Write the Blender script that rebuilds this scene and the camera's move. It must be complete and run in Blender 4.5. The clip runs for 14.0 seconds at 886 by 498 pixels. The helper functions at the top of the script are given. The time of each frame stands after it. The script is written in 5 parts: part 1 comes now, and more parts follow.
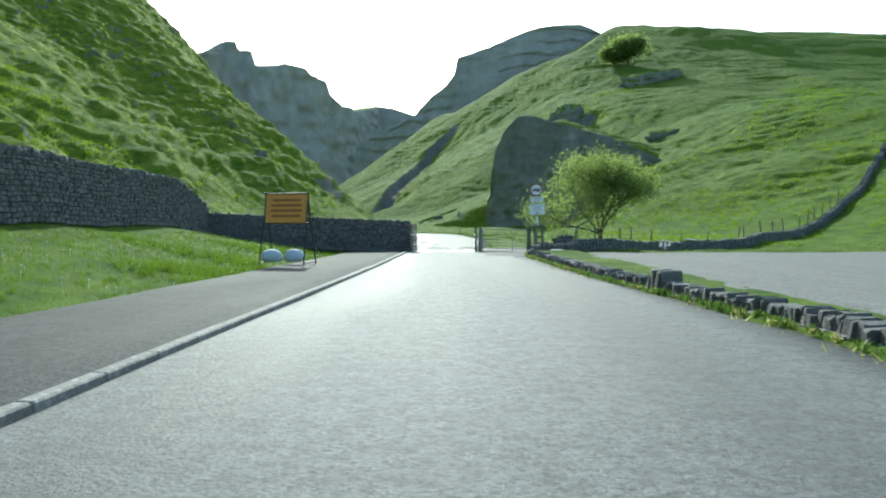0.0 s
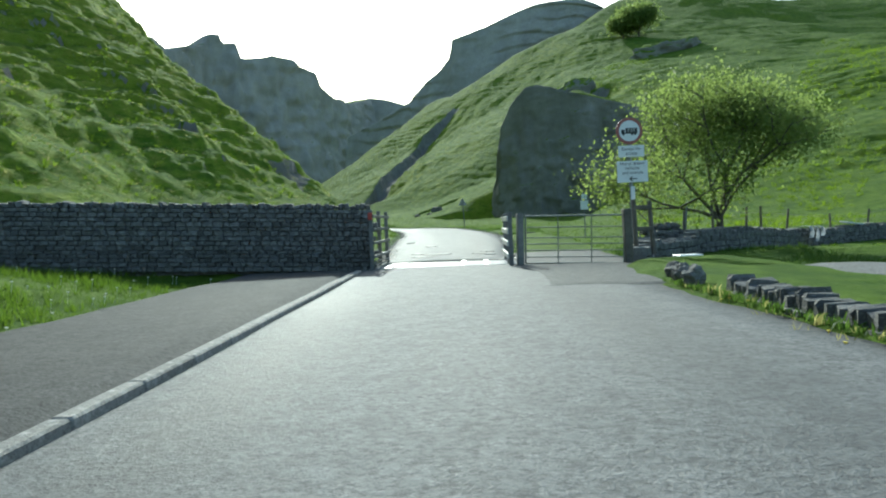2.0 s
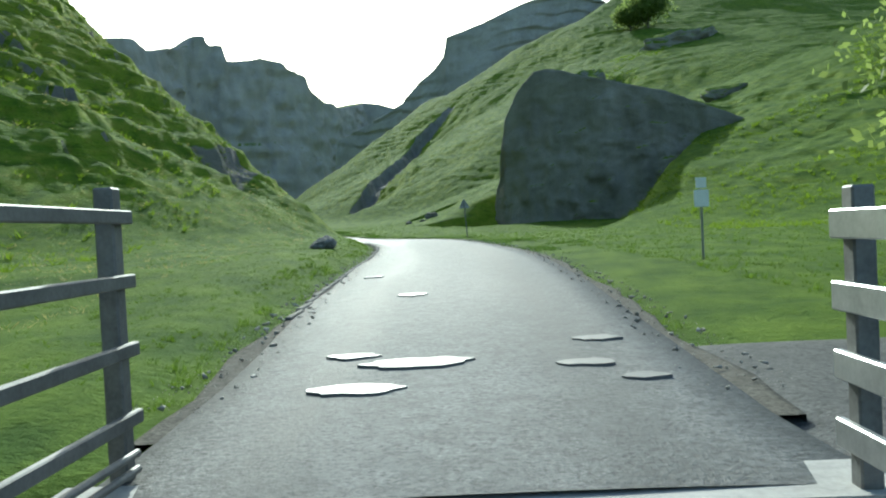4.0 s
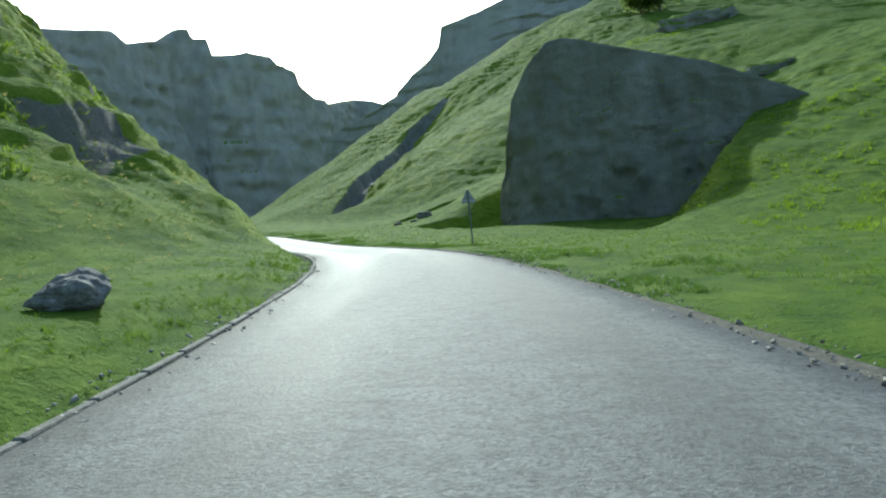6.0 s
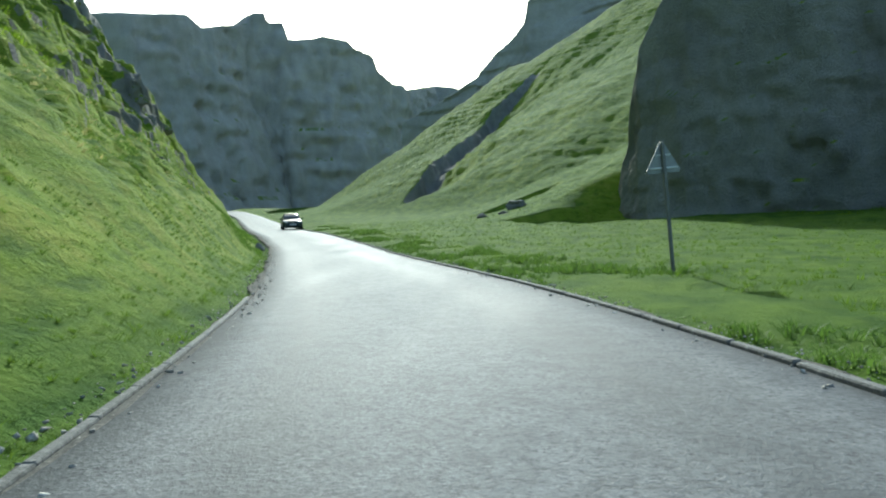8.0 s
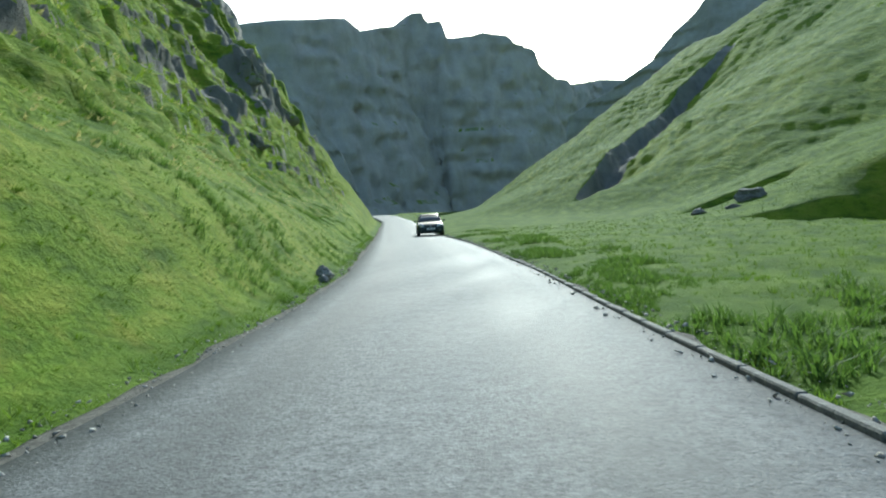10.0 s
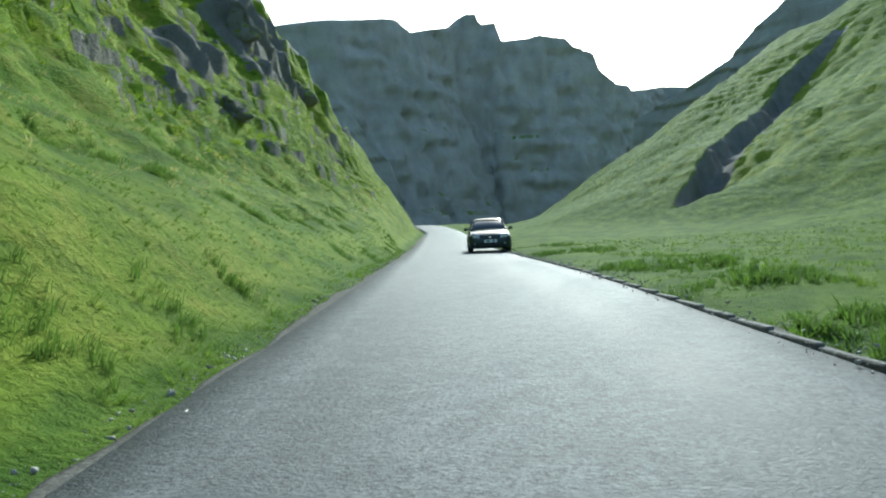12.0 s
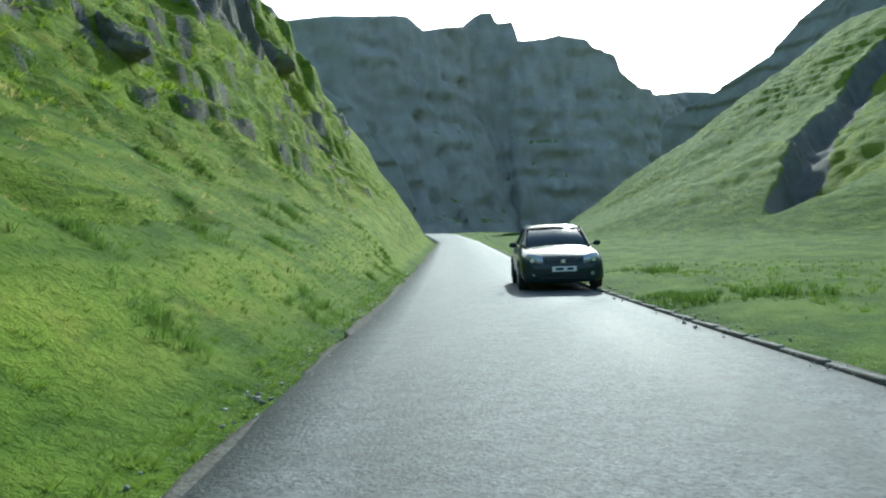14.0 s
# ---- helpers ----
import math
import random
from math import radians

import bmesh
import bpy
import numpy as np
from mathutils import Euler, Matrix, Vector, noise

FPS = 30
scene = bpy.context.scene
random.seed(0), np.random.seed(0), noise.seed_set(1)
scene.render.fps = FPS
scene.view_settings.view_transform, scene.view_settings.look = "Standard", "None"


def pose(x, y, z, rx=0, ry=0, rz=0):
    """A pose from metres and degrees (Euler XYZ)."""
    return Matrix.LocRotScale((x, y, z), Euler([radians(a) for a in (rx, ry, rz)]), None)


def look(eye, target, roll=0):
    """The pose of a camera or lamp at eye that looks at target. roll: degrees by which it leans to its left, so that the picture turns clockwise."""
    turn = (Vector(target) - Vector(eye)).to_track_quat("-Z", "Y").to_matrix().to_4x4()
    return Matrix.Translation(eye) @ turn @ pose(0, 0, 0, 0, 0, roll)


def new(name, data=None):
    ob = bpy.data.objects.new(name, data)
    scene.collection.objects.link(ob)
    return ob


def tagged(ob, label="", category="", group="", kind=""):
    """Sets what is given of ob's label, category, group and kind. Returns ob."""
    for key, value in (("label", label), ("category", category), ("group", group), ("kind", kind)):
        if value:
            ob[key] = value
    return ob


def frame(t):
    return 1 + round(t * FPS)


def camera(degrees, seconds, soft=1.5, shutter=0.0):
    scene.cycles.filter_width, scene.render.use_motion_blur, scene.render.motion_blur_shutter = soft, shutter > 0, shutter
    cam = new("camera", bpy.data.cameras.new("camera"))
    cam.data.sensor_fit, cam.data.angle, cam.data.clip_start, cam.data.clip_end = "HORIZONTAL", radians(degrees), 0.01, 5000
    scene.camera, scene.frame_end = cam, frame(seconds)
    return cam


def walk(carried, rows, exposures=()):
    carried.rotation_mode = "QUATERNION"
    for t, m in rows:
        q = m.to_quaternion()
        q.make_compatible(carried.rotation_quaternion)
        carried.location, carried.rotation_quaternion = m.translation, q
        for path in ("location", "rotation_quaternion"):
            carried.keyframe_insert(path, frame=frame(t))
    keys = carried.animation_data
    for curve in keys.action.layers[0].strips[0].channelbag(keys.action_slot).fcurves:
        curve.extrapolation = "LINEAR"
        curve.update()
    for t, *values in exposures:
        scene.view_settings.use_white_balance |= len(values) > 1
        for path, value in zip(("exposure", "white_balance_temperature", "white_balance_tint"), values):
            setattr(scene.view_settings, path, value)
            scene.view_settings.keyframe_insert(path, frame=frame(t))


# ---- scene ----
cam = camera(60.0, 14.0, soft=2.0)
PATH = [
    (0.0, (0.0, 0.0, 1.1), (-0.12, 2.995, 1.022), -0.2),
    (0.5, (-0.159, 4.825, 1.093), (-0.287, 7.822, 1.049), -1.3),
    (1.0, (-0.291, 9.735, 1.084), (-0.417, 12.73, 0.997), -2.0),
    (1.5, (-0.448, 14.404, 1.027), (-0.573, 17.4, 0.934), -2.4),
    (2.0, (-0.654, 18.866, 1.016), (-0.78, 21.861, 0.914), -2.3),
    (2.5, (-0.781, 22.578, 1.049), (-0.912, 25.573, 0.944), -2.4),
    (3.0, (-0.971, 26.979, 1.045), (-1.095, 29.974, 0.946), -3.1),
    (5.5, (-1.728, 46.526, 1.248), (-1.806, 49.524, 1.201), -2.2),
    (6.0, (-1.845, 50.973, 1.294), (-1.935, 53.971, 1.22), -3.0),
    (6.5, (-2.056, 55.9, 1.393), (-2.172, 58.898, 1.34), -2.9),
    (7.0, (-2.454, 60.89, 1.515), (-2.612, 63.885, 1.463), -2.6),
    (7.5, (-3.027, 65.97, 1.555), (-3.274, 68.959, 1.469), -2.4),
    (8.0, (-4.037, 71.075, 1.643), (-4.434, 74.046, 1.549), -2.5),
    (8.5, (-4.944, 75.974, 1.729), (-5.546, 78.91, 1.631), -3.4),
    (11.0, (-11.979, 99.215, 1.693), (-13.092, 102.0, 1.664), -2.9),
    (11.5, (-13.855, 103.563, 1.805), (-14.991, 106.34, 1.781), -3.1),
    (12.0, (-15.603, 107.622, 1.918), (-16.791, 110.376, 1.928), -2.5),
    (12.5, (-17.252, 111.409, 2.058), (-18.498, 114.138, 2.078), -2.2),
    (13.0, (-18.805, 114.809, 2.245), (-20.07, 117.529, 2.265), -2.3),
    (13.5, (-20.45, 118.303, 2.375), (-21.703, 121.029, 2.396), -2.2),
    (14.0, (-22.127, 121.894, 2.552), (-23.355, 124.63, 2.594), -1.9),
]
walk(cam, [(t, look(eye, target, roll)) for t, eye, target, roll in PATH],
     [(0.0, 0.84, 5880, -9), (1.0, 0.64, 5880, -9), (3.0, 0.62, 5880, -9), (6.5, 0.64, 5800, -8), (11.0, 0.68, 5650, -7), (14.0, 0.70, 5600, -7)])

# ---------------------------------------------------------------- light
SUN_HEADING, SUN_HEIGHT = radians(10.5), radians(29)      # left of the +y axis, above the horizon
world = bpy.data.worlds.new("world")
scene.world = world
world.use_nodes = True
wn, wl = world.node_tree.nodes, world.node_tree.links
sky = wn.new("ShaderNodeTexSky")
sky.sky_type, sky.sun_disc = "NISHITA", False
sky.sun_elevation, sky.sun_rotation = SUN_HEIGHT, -SUN_HEADING
sky.air_density, sky.dust_density, sky.ozone_density = 1.0, 2.5, 1.0
wl.new(sky.outputs[0], wn["Background"].inputs["Color"])
wn["Background"].inputs["Strength"].default_value = 0.17

sun = new("sun", bpy.data.lights.new("sun", "SUN"))
sun.data.energy, sun.data.angle, sun.data.color = 4.0, radians(0.6), (1.0, 0.97, 0.91)
to_sun = Vector((-math.sin(SUN_HEADING) * math.cos(SUN_HEIGHT), math.cos(SUN_HEADING) * math.cos(SUN_HEIGHT), math.sin(SUN_HEIGHT)))
sun.rotation_euler = to_sun.to_track_quat("Z", "Y").to_euler()
sun.location = to_sun * 300


# ---------------------------------------------------------------- materials
class Nodes:
    """A node material under construction."""

    def __init__(self, name):
        self.mat = bpy.data.materials.new(name)
        self.mat.use_nodes = True
        self.tree = self.mat.node_tree
        self.bsdf = self.tree.nodes["Principled BSDF"]
        self.out = self.tree.nodes["Material Output"]

    def add(self, kind, **inputs):
        node = self.tree.nodes.new("ShaderNode" + kind)
        for key, value in inputs.items():
            self.put(node.inputs[int(key[1:]) if key[0] == "i" and key[1:].isdigit() else key.replace("_", " ")], value)
        return node

    def put(self, socket, value):
        if hasattr(value, "is_output"):
            self.tree.links.new(value, socket)
        else:
            socket.default_value = value

    def position(self, scale=1.0, local=False):
        if local:
            v = self.add("TexCoord").outputs["Object"]
        else:
            v = self.add("NewGeometry").outputs["Position"]
        s = (scale, scale, scale) if isinstance(scale, (int, float)) else scale
        node = self.add("Mapping", Vector=v)
        node.inputs["Scale"].default_value = s
        return node.outputs[0]

    def noise(self, at, scale, detail=4.0, rough=0.6):
        return self.add("TexNoise", Vector=at, Scale=scale, Detail=detail, Roughness=rough).outputs["Fac"]

    def ramp(self, fac, *stops):
        node = self.add("ValToRGB", Fac=fac)
        ramp = node.color_ramp
        while len(ramp.elements) < len(stops):
            ramp.elements.new(0.5)
        for el, (at, col) in zip(ramp.elements, stops):
            el.position = at
            el.color = (col, col, col, 1) if isinstance(col, (int, float)) else (*col, 1)
        return node.outputs["Color"]

    def mix(self, fac, a, b, mode="MIX"):
        node = self.tree.nodes.new("ShaderNodeMix")
        node.data_type, node.blend_type = "RGBA", mode
        for socket, value in ((node.inputs[0], fac), (node.inputs[6], a), (node.inputs[7], b)):
            self.put(socket, (*value, 1) if isinstance(value, tuple) and len(value) == 3 else value)
        return node.outputs[2]

    def math(self, op, a, b=0.0):
        node = self.tree.nodes.new("ShaderNodeMath")
        node.operation = op
        self.put(node.inputs[0], a), self.put(node.inputs[1], b)
        return node.outputs[0]

    def bump(self, height, strength=0.5, distance=0.05, normal=None):
        node = self.add("Bump", Height=height, Strength=strength, Distance=distance)
        if normal is not None:
            self.put(node.inputs["Normal"], normal)
        return node.outputs[0]

    def surface(self, **inputs):
        for key, value in inputs.items():
            self.put(self.bsdf.inputs[key.replace("_", " ")], (*value, 1) if isinstance(value, tuple) and len(value) == 3 else value)
        return self.mat


def simple(name, colour, rough=0.6, metal=0.0, spread=0.25, scale=6.0, bump=0.15, local=True):
    """Paint, metal, plastic: a colour with two scales of wear."""
    n = Nodes(name)
    p = n.position(1.0, local)
    big, fine = n.noise(p, scale, 3), n.noise(p, scale * 9, 5)
    lo, hi = tuple(c * (1 - spread) for c in colour), tuple(min(1, c * (1 + spread)) for c in colour)
    col = n.mix(n.ramp(n.math("ADD", n.math("MULTIPLY", big, 0.6), n.math("MULTIPLY", fine, 0.4)), (0.35, 0.0), (0.65, 1.0)), lo, hi)
    return n.surface(Base_Color=col, Roughness=n.math("ADD", n.math("MULTIPLY", fine, 0.25), max(0.02, rough - 0.12)), Metallic=metal, Normal=n.bump(fine, bump, 0.01))


def turf_and_rock(name, steep_from, steep_to, moss=0.6, tone=1.0, size=1.0, contrast=1.0, relief=0.5):
    """Sheep-cropped hill grass that gives way to limestone where the ground is steep."""
    n = Nodes(name)
    p = n.position(1.0 / size)
    huge, big, mid, fine = n.noise(p, 0.035, 3), n.noise(p, 0.22, 4), n.noise(p, 1.3, 5), n.noise(p, 9.0, 5, 0.7)
    green = n.mix(n.ramp(big, (0.35, 0.0), (0.65, 1.0)), (0.080, 0.140, 0.012), (0.158, 0.226, 0.020))
    green = n.mix(n.ramp(huge, (0.42, 0.0), (0.62, 0.55)), green, (0.180, 0.220, 0.020))
    green = n.mix(n.ramp(mid, (0.52, 0.0), (0.72, 0.75)), green, (0.210, 0.212, 0.034))
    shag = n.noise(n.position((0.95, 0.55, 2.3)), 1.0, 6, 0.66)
    # Bump highs painted yellow-bright, lows dark: lit tufts and shaded hollows in the colour.
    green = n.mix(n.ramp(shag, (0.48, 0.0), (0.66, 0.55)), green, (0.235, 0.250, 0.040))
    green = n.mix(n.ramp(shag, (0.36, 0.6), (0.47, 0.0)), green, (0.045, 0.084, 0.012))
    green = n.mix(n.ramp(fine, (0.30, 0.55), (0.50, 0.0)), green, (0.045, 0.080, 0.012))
    cracks = n.noise(n.position((0.55 / size, 0.55 / size, 0.20 / size)), 1.0, 7, 0.62)
    beds = n.noise(n.position((0.22 / size, 0.22 / size, 0.75 / size)), 1.0, 6, 0.62)
    # moist level ground grows lusher grass than the thin soil of the slopes
    level = n.add("SeparateXYZ", Vector=n.add("NewGeometry").outputs["Normal"]).outputs[2]
    # Shade in the bump's lows is painted into the lush green as well.
    lush = n.mix(n.ramp(shag, (0.36, 0.0), (0.62, 1.0)), (0.034, 0.073, 0.008), (0.084, 0.136, 0.014))
    green = n.mix(n.ramp(n.math("ADD", level, n.math("MULTIPLY", n.math("SUBTRACT", big, 0.5), 0.16)), (0.74, 0.0), (0.90, 0.9)), green, lush)
    clump = n.noise(p, 0.85, 4, 0.62)
    green = n.mix(n.ramp(clump, (0.57, 0.0), (0.70, 0.5)), green, (0.040, 0.082, 0.011))
    strata = n.math("ADD", n.math("MULTIPLY", cracks, 0.74), n.math("MULTIPLY", beds, 0.26))
    dark, light = (tuple(tone * (0.33 + contrast * (c - 0.33)) * k for k in (1.03, 0.985, 0.90)) for c in (0.19, 0.47))
    stone = n.mix(n.ramp(strata, (0.30, 0.0), (0.70, 1.0)), dark, light)
    stone = n.mix(n.ramp(big, (0.44, moss), (0.62, 0.0)), stone, (0.15, 0.16, 0.10))
    stone = n.mix(n.ramp(fine, (0.30, 0.5 * contrast), (0.55, 0.0)), stone, (0.13, 0.125, 0.115))
    up = n.add("SeparateXYZ", Vector=n.add("NewGeometry").outputs["True Normal"]).outputs[2]
    ragged = n.math("ADD", up, n.math("MULTIPLY", n.math("SUBTRACT", mid, 0.5), 0.22))
    rocky = n.ramp(ragged, (steep_to, 1.0), (steep_from, 0.0))
    bare = n.add("Attribute")
    bare.attribute_name = "bare"
    exposed = n.ramp(n.math("ADD", bare.outputs["Fac"], n.math("MULTIPLY", n.math("SUBTRACT", mid, 0.5), 0.5)), (0.40, 0.0), (0.55, 1.0))
    rocky = n.math("MAXIMUM", rocky, exposed)
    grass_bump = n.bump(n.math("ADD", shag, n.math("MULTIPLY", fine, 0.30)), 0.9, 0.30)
    rock_bump = n.bump(n.math("ADD", strata, n.math("MULTIPLY", fine, 0.5)), 1.0, relief)
    normal = n.tree.nodes.new("ShaderNodeMix")
    normal.data_type = "VECTOR"
    n.put(normal.inputs[0], rocky), n.put(normal.inputs[4], grass_bump), n.put(normal.inputs[5], rock_bump)
    return n.surface(Base_Color=n.mix(rocky, green, stone), Roughness=0.95, Specular_IOR_Level=0.06, Normal=normal.outputs[1])


def asphalt(name, tone, glint, tracks=False):
    n = Nodes(name)
    p = n.position(1.0)
    chips, mid, big = n.noise(p, 95.0, 3, 0.7), n.noise(p, 2.2, 5), n.noise(n.position((1.0, 0.12, 1.0)), 0.8, 4)
    col = n.mix(n.ramp(chips, (0.38, 0.0), (0.66, 1.0)), tuple(c * 0.62 for c in tone), tuple(c * 1.5 for c in tone))
    col = n.mix(n.ramp(mid, (0.42, 0.0), (0.70, 0.45)), col, tuple(c * 0.6 for c in tone))
    col = n.mix(n.ramp(big, (0.45, 0.0), (0.66, 0.6)), col, tuple(c * 1.5 for c in tone))
    mottle = n.noise(p, 14.0, 3, 0.7)
    stones = n.noise(p, 32.0, 2, 0.6)
    col = n.mix(n.ramp(stones, (0.36, 0.75), (0.48, 0.0)), col, tuple(c * 0.40 for c in tone))
    col = n.mix(n.ramp(stones, (0.54, 0.0), (0.68, 0.7)), col, tuple(c * 1.9 for c in tone))
    worn_patch = n.noise(p, 4.5, 4, 0.65)
    col = n.mix(n.ramp(worn_patch, (0.44, 0.55), (0.56, 0.0)), col, tuple(c * 0.62 for c in tone))
    col = n.mix(n.ramp(mottle, (0.40, 0.0), (0.62, 0.5)), col, tuple(c * 1.55 for c in tone))
    if tracks:                                     # traffic polishes and darkens two lanes of each half
        at = n.add("SeparateXYZ", Vector=n.add("TexCoord").outputs["UV"]).outputs[0]
        at = n.math("ADD", at, n.math("MULTIPLY", n.math("SUBTRACT", mid, 0.5), 0.10))
        worn = n.ramp(at, (0.0, 0.8), (0.08, 0.1), (0.22, 0.9), (0.36, 0.15), (0.50, 0.0), (0.62, 0.2), (0.74, 0.85), (0.90, 0.1), (1.0, 0.8))
        col = n.mix(n.math("MULTIPLY", worn, 0.6), col, tuple(c * 0.5 for c in tone))
        glint = n.math("SUBTRACT", glint, n.math("MULTIPLY", worn, 0.07))
    rough = n.math("ADD", n.math("MULTIPLY", big, 0.22), glint)
    return n.surface(Base_Color=col, Roughness=rough, Specular_IOR_Level=0.065, Normal=n.bump(n.math("ADD", n.math("MULTIPLY", chips, 0.5), n.math("ADD", stones, n.math("MULTIPLY", mid, 0.3))), 0.6, 0.02))


def rock(name, dark, light, local=True, scale=1.0):
    """Gritty limestone with lichen; every piece a little different."""
    n = Nodes(name)
    p = n.position(scale, local)
    big, mid, fine = n.noise(p, 2.0, 4), n.noise(p, 9.0, 5), n.noise(p, 40.0, 5, 0.7)
    rnd = n.add("ObjectInfo").outputs["Random"]
    isle = n.add("NewGeometry").outputs["Random Per Island"]
    pick = n.math("FRACT", n.math("ADD", rnd, isle))
    col = n.mix(n.math("ADD", n.math("MULTIPLY", pick, 0.7), n.math("MULTIPLY", big, 0.3)), dark, light)
    col = n.mix(n.ramp(mid, (0.52, 0.0), (0.68, 0.7)), col, tuple(min(1, c * 1.55) for c in light))
    col = n.mix(n.ramp(fine, (0.32, 0.7), (0.5, 0.0)), col, tuple(c * 0.45 for c in dark))
    return n.surface(Base_Color=col, Roughness=0.88, Specular_IOR_Level=0.25, Normal=n.bump(n.math("ADD", mid, n.math("MULTIPLY", fine, 0.6)), 0.7, 0.03))


def blades(name, low, high, through_light=0.58):
    """Leaves and grass blades: light shines through them."""
    n = Nodes(name)
    isle = n.add("NewGeometry").outputs["Random Per Island"]
    p = n.position(1.0)
    col = n.mix(n.math("ADD", n.math("MULTIPLY", isle, 0.65), n.math("MULTIPLY", n.noise(p, 0.5, 3), 0.35)), low, high)
    n.surface(Base_Color=col, Roughness=0.6, Specular_IOR_Level=0.25)
    glow = n.add("BsdfTranslucent", Color=n.mix(0.35, col, tuple(min(1, c * 1.5) for c in high)))
    both = n.add("MixShader", Fac=through_light)
    n.put(both.inputs[1], n.bsdf.outputs[0]), n.put(both.inputs[2], glow.outputs[0])
    n.put(n.out.inputs["Surface"], both.outputs[0])
    return n.mat


M_HILL = turf_and_rock("hill_turf", 0.10, 0.02, 0.4, 0.70)
# Far stone painted paler than the near rock, putting haze into its colour.
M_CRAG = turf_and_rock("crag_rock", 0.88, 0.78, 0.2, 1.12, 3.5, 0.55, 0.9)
M_BLUFF = turf_and_rock("bluff_rock", 0.80, 0.66, 0.30, 0.78, 1.6, 0.8)
M_OUTCROP = turf_and_rock("outcrop_rock", 0.56, 0.42, 0.30, 0.80, 1.6, 0.8)
M_ROAD = asphalt("asphalt", (0.135, 0.136, 0.134), 0.60, True)
M_PATH = asphalt("worn_asphalt", (0.058, 0.058, 0.056), 0.72)
M_TRACK = asphalt("track_asphalt", (0.085, 0.085, 0.082), 0.66)
M_GRAVEL = asphalt("gravel", (0.155, 0.153, 0.146), 0.82)
M_DIRT = asphalt("verge_grit", (0.105, 0.098, 0.084), 0.9)
M_WALL = rock("drystone", (0.085, 0.084, 0.080), (0.205, 0.20, 0.19))
M_ROCK = rock("boulder_rock", (0.075, 0.073, 0.068), (0.21, 0.203, 0.188))
M_GRASS = blades("grass_blade", (0.078, 0.145, 0.009), (0.175, 0.250, 0.018))
M_LUSH = blades("lush_grass_blade", (0.048, 0.098, 0.010), (0.112, 0.174, 0.018))
M_DRY = blades("dry_grass_blade", (0.20, 0.21, 0.055), (0.36, 0.33, 0.13))


# ---------------------------------------------------------------- shapes
def part(name, bm, material, parent=None, label="", smooth=False):
    me = bpy.data.meshes.new(name)
    bm.to_mesh(me)
    bm.free()
    return mesh_part(name, me, material, parent, label, smooth)


def mesh_part(name, me, material, parent=None, label="", smooth=False):
    if material and not me.materials:
        me.materials.append(material)
    if smooth:
        me.polygons.foreach_set("use_smooth", [True] * len(me.polygons))
    ob = new(name, me)
    ob.parent = parent
    return tagged(ob, label)


def thing(name, place, label, category, group=""):
    ob = new(name)
    ob.matrix_basis = place
    ob.empty_display_size = 0.2
    return tagged(ob, label, category, group)


def block(bm, size, m=Matrix(), bevel=0.0):
    """A box with its centre at m; edges taken off by bevel."""
    made = bmesh.ops.create_cube(bm, size=1.0, matrix=m @ Matrix.Diagonal((*size, 1)))
    if bevel:
        edges = list({e for v in made["verts"] for e in v.link_edges})
        bmesh.ops.bevel(bm, geom=edges, offset=bevel, segments=1, profile=0.5, affect="EDGES")


def boxed(size, m=Matrix(), bevel=0.006):
    bm = bmesh.new()
    block(bm, size, m, bevel)
    return bm


def tube(bm, a, b, r, r2=None, sides=10):
    a, b = Vector(a), Vector(b)
    turn = (b - a).to_track_quat("Z", "Y").to_matrix().to_4x4()
    bmesh.ops.create_cone(bm, cap_ends=True, segments=sides, radius1=r, radius2=r if r2 is None else r2, depth=(b - a).length,
                          matrix=Matrix.Translation((a + b) / 2) @ turn)


def tubed(a, b, r, r2=None, sides=10):
    bm = bmesh.new()
    tube(bm, a, b, r, r2, sides)
    return bm


def grid_mesh(name, X, Y, Z, across=None):
    """A sheet from three arrays of one shape; across: each point's place across the strip, 0 to 1."""
    rows, cols = X.shape
    co = np.stack((X, Y, Z), -1).reshape(-1, 3).astype(np.float32)
    i = np.arange(rows * cols).reshape(rows, cols)
    quads = np.stack((i[:-1, :-1], i[:-1, 1:], i[1:, 1:], i[1:, :-1]), -1).reshape(-1, 4)
    me = bpy.data.meshes.new(name)
    me.vertices.add(len(co)), me.vertices.foreach_set("co", co.ravel())
    me.loops.add(quads.size), me.loops.foreach_set("vertex_index", quads.ravel().astype(np.int32))
    me.polygons.add(len(quads)), me.polygons.foreach_set("loop_start", np.arange(0, quads.size, 4, dtype=np.int32))
    me.update(calc_edges=True)
    me.polygons.foreach_set("use_smooth", [True] * len(quads))
    if across is not None:
        uv = np.zeros((quads.size, 2), np.float32)
        uv[:, 0] = across.ravel()[quads.ravel()]
        me.uv_layers.new(name="across").data.foreach_set("uv", uv.ravel())
    return me


TABLE = np.random.RandomState(3).rand(512, 512)


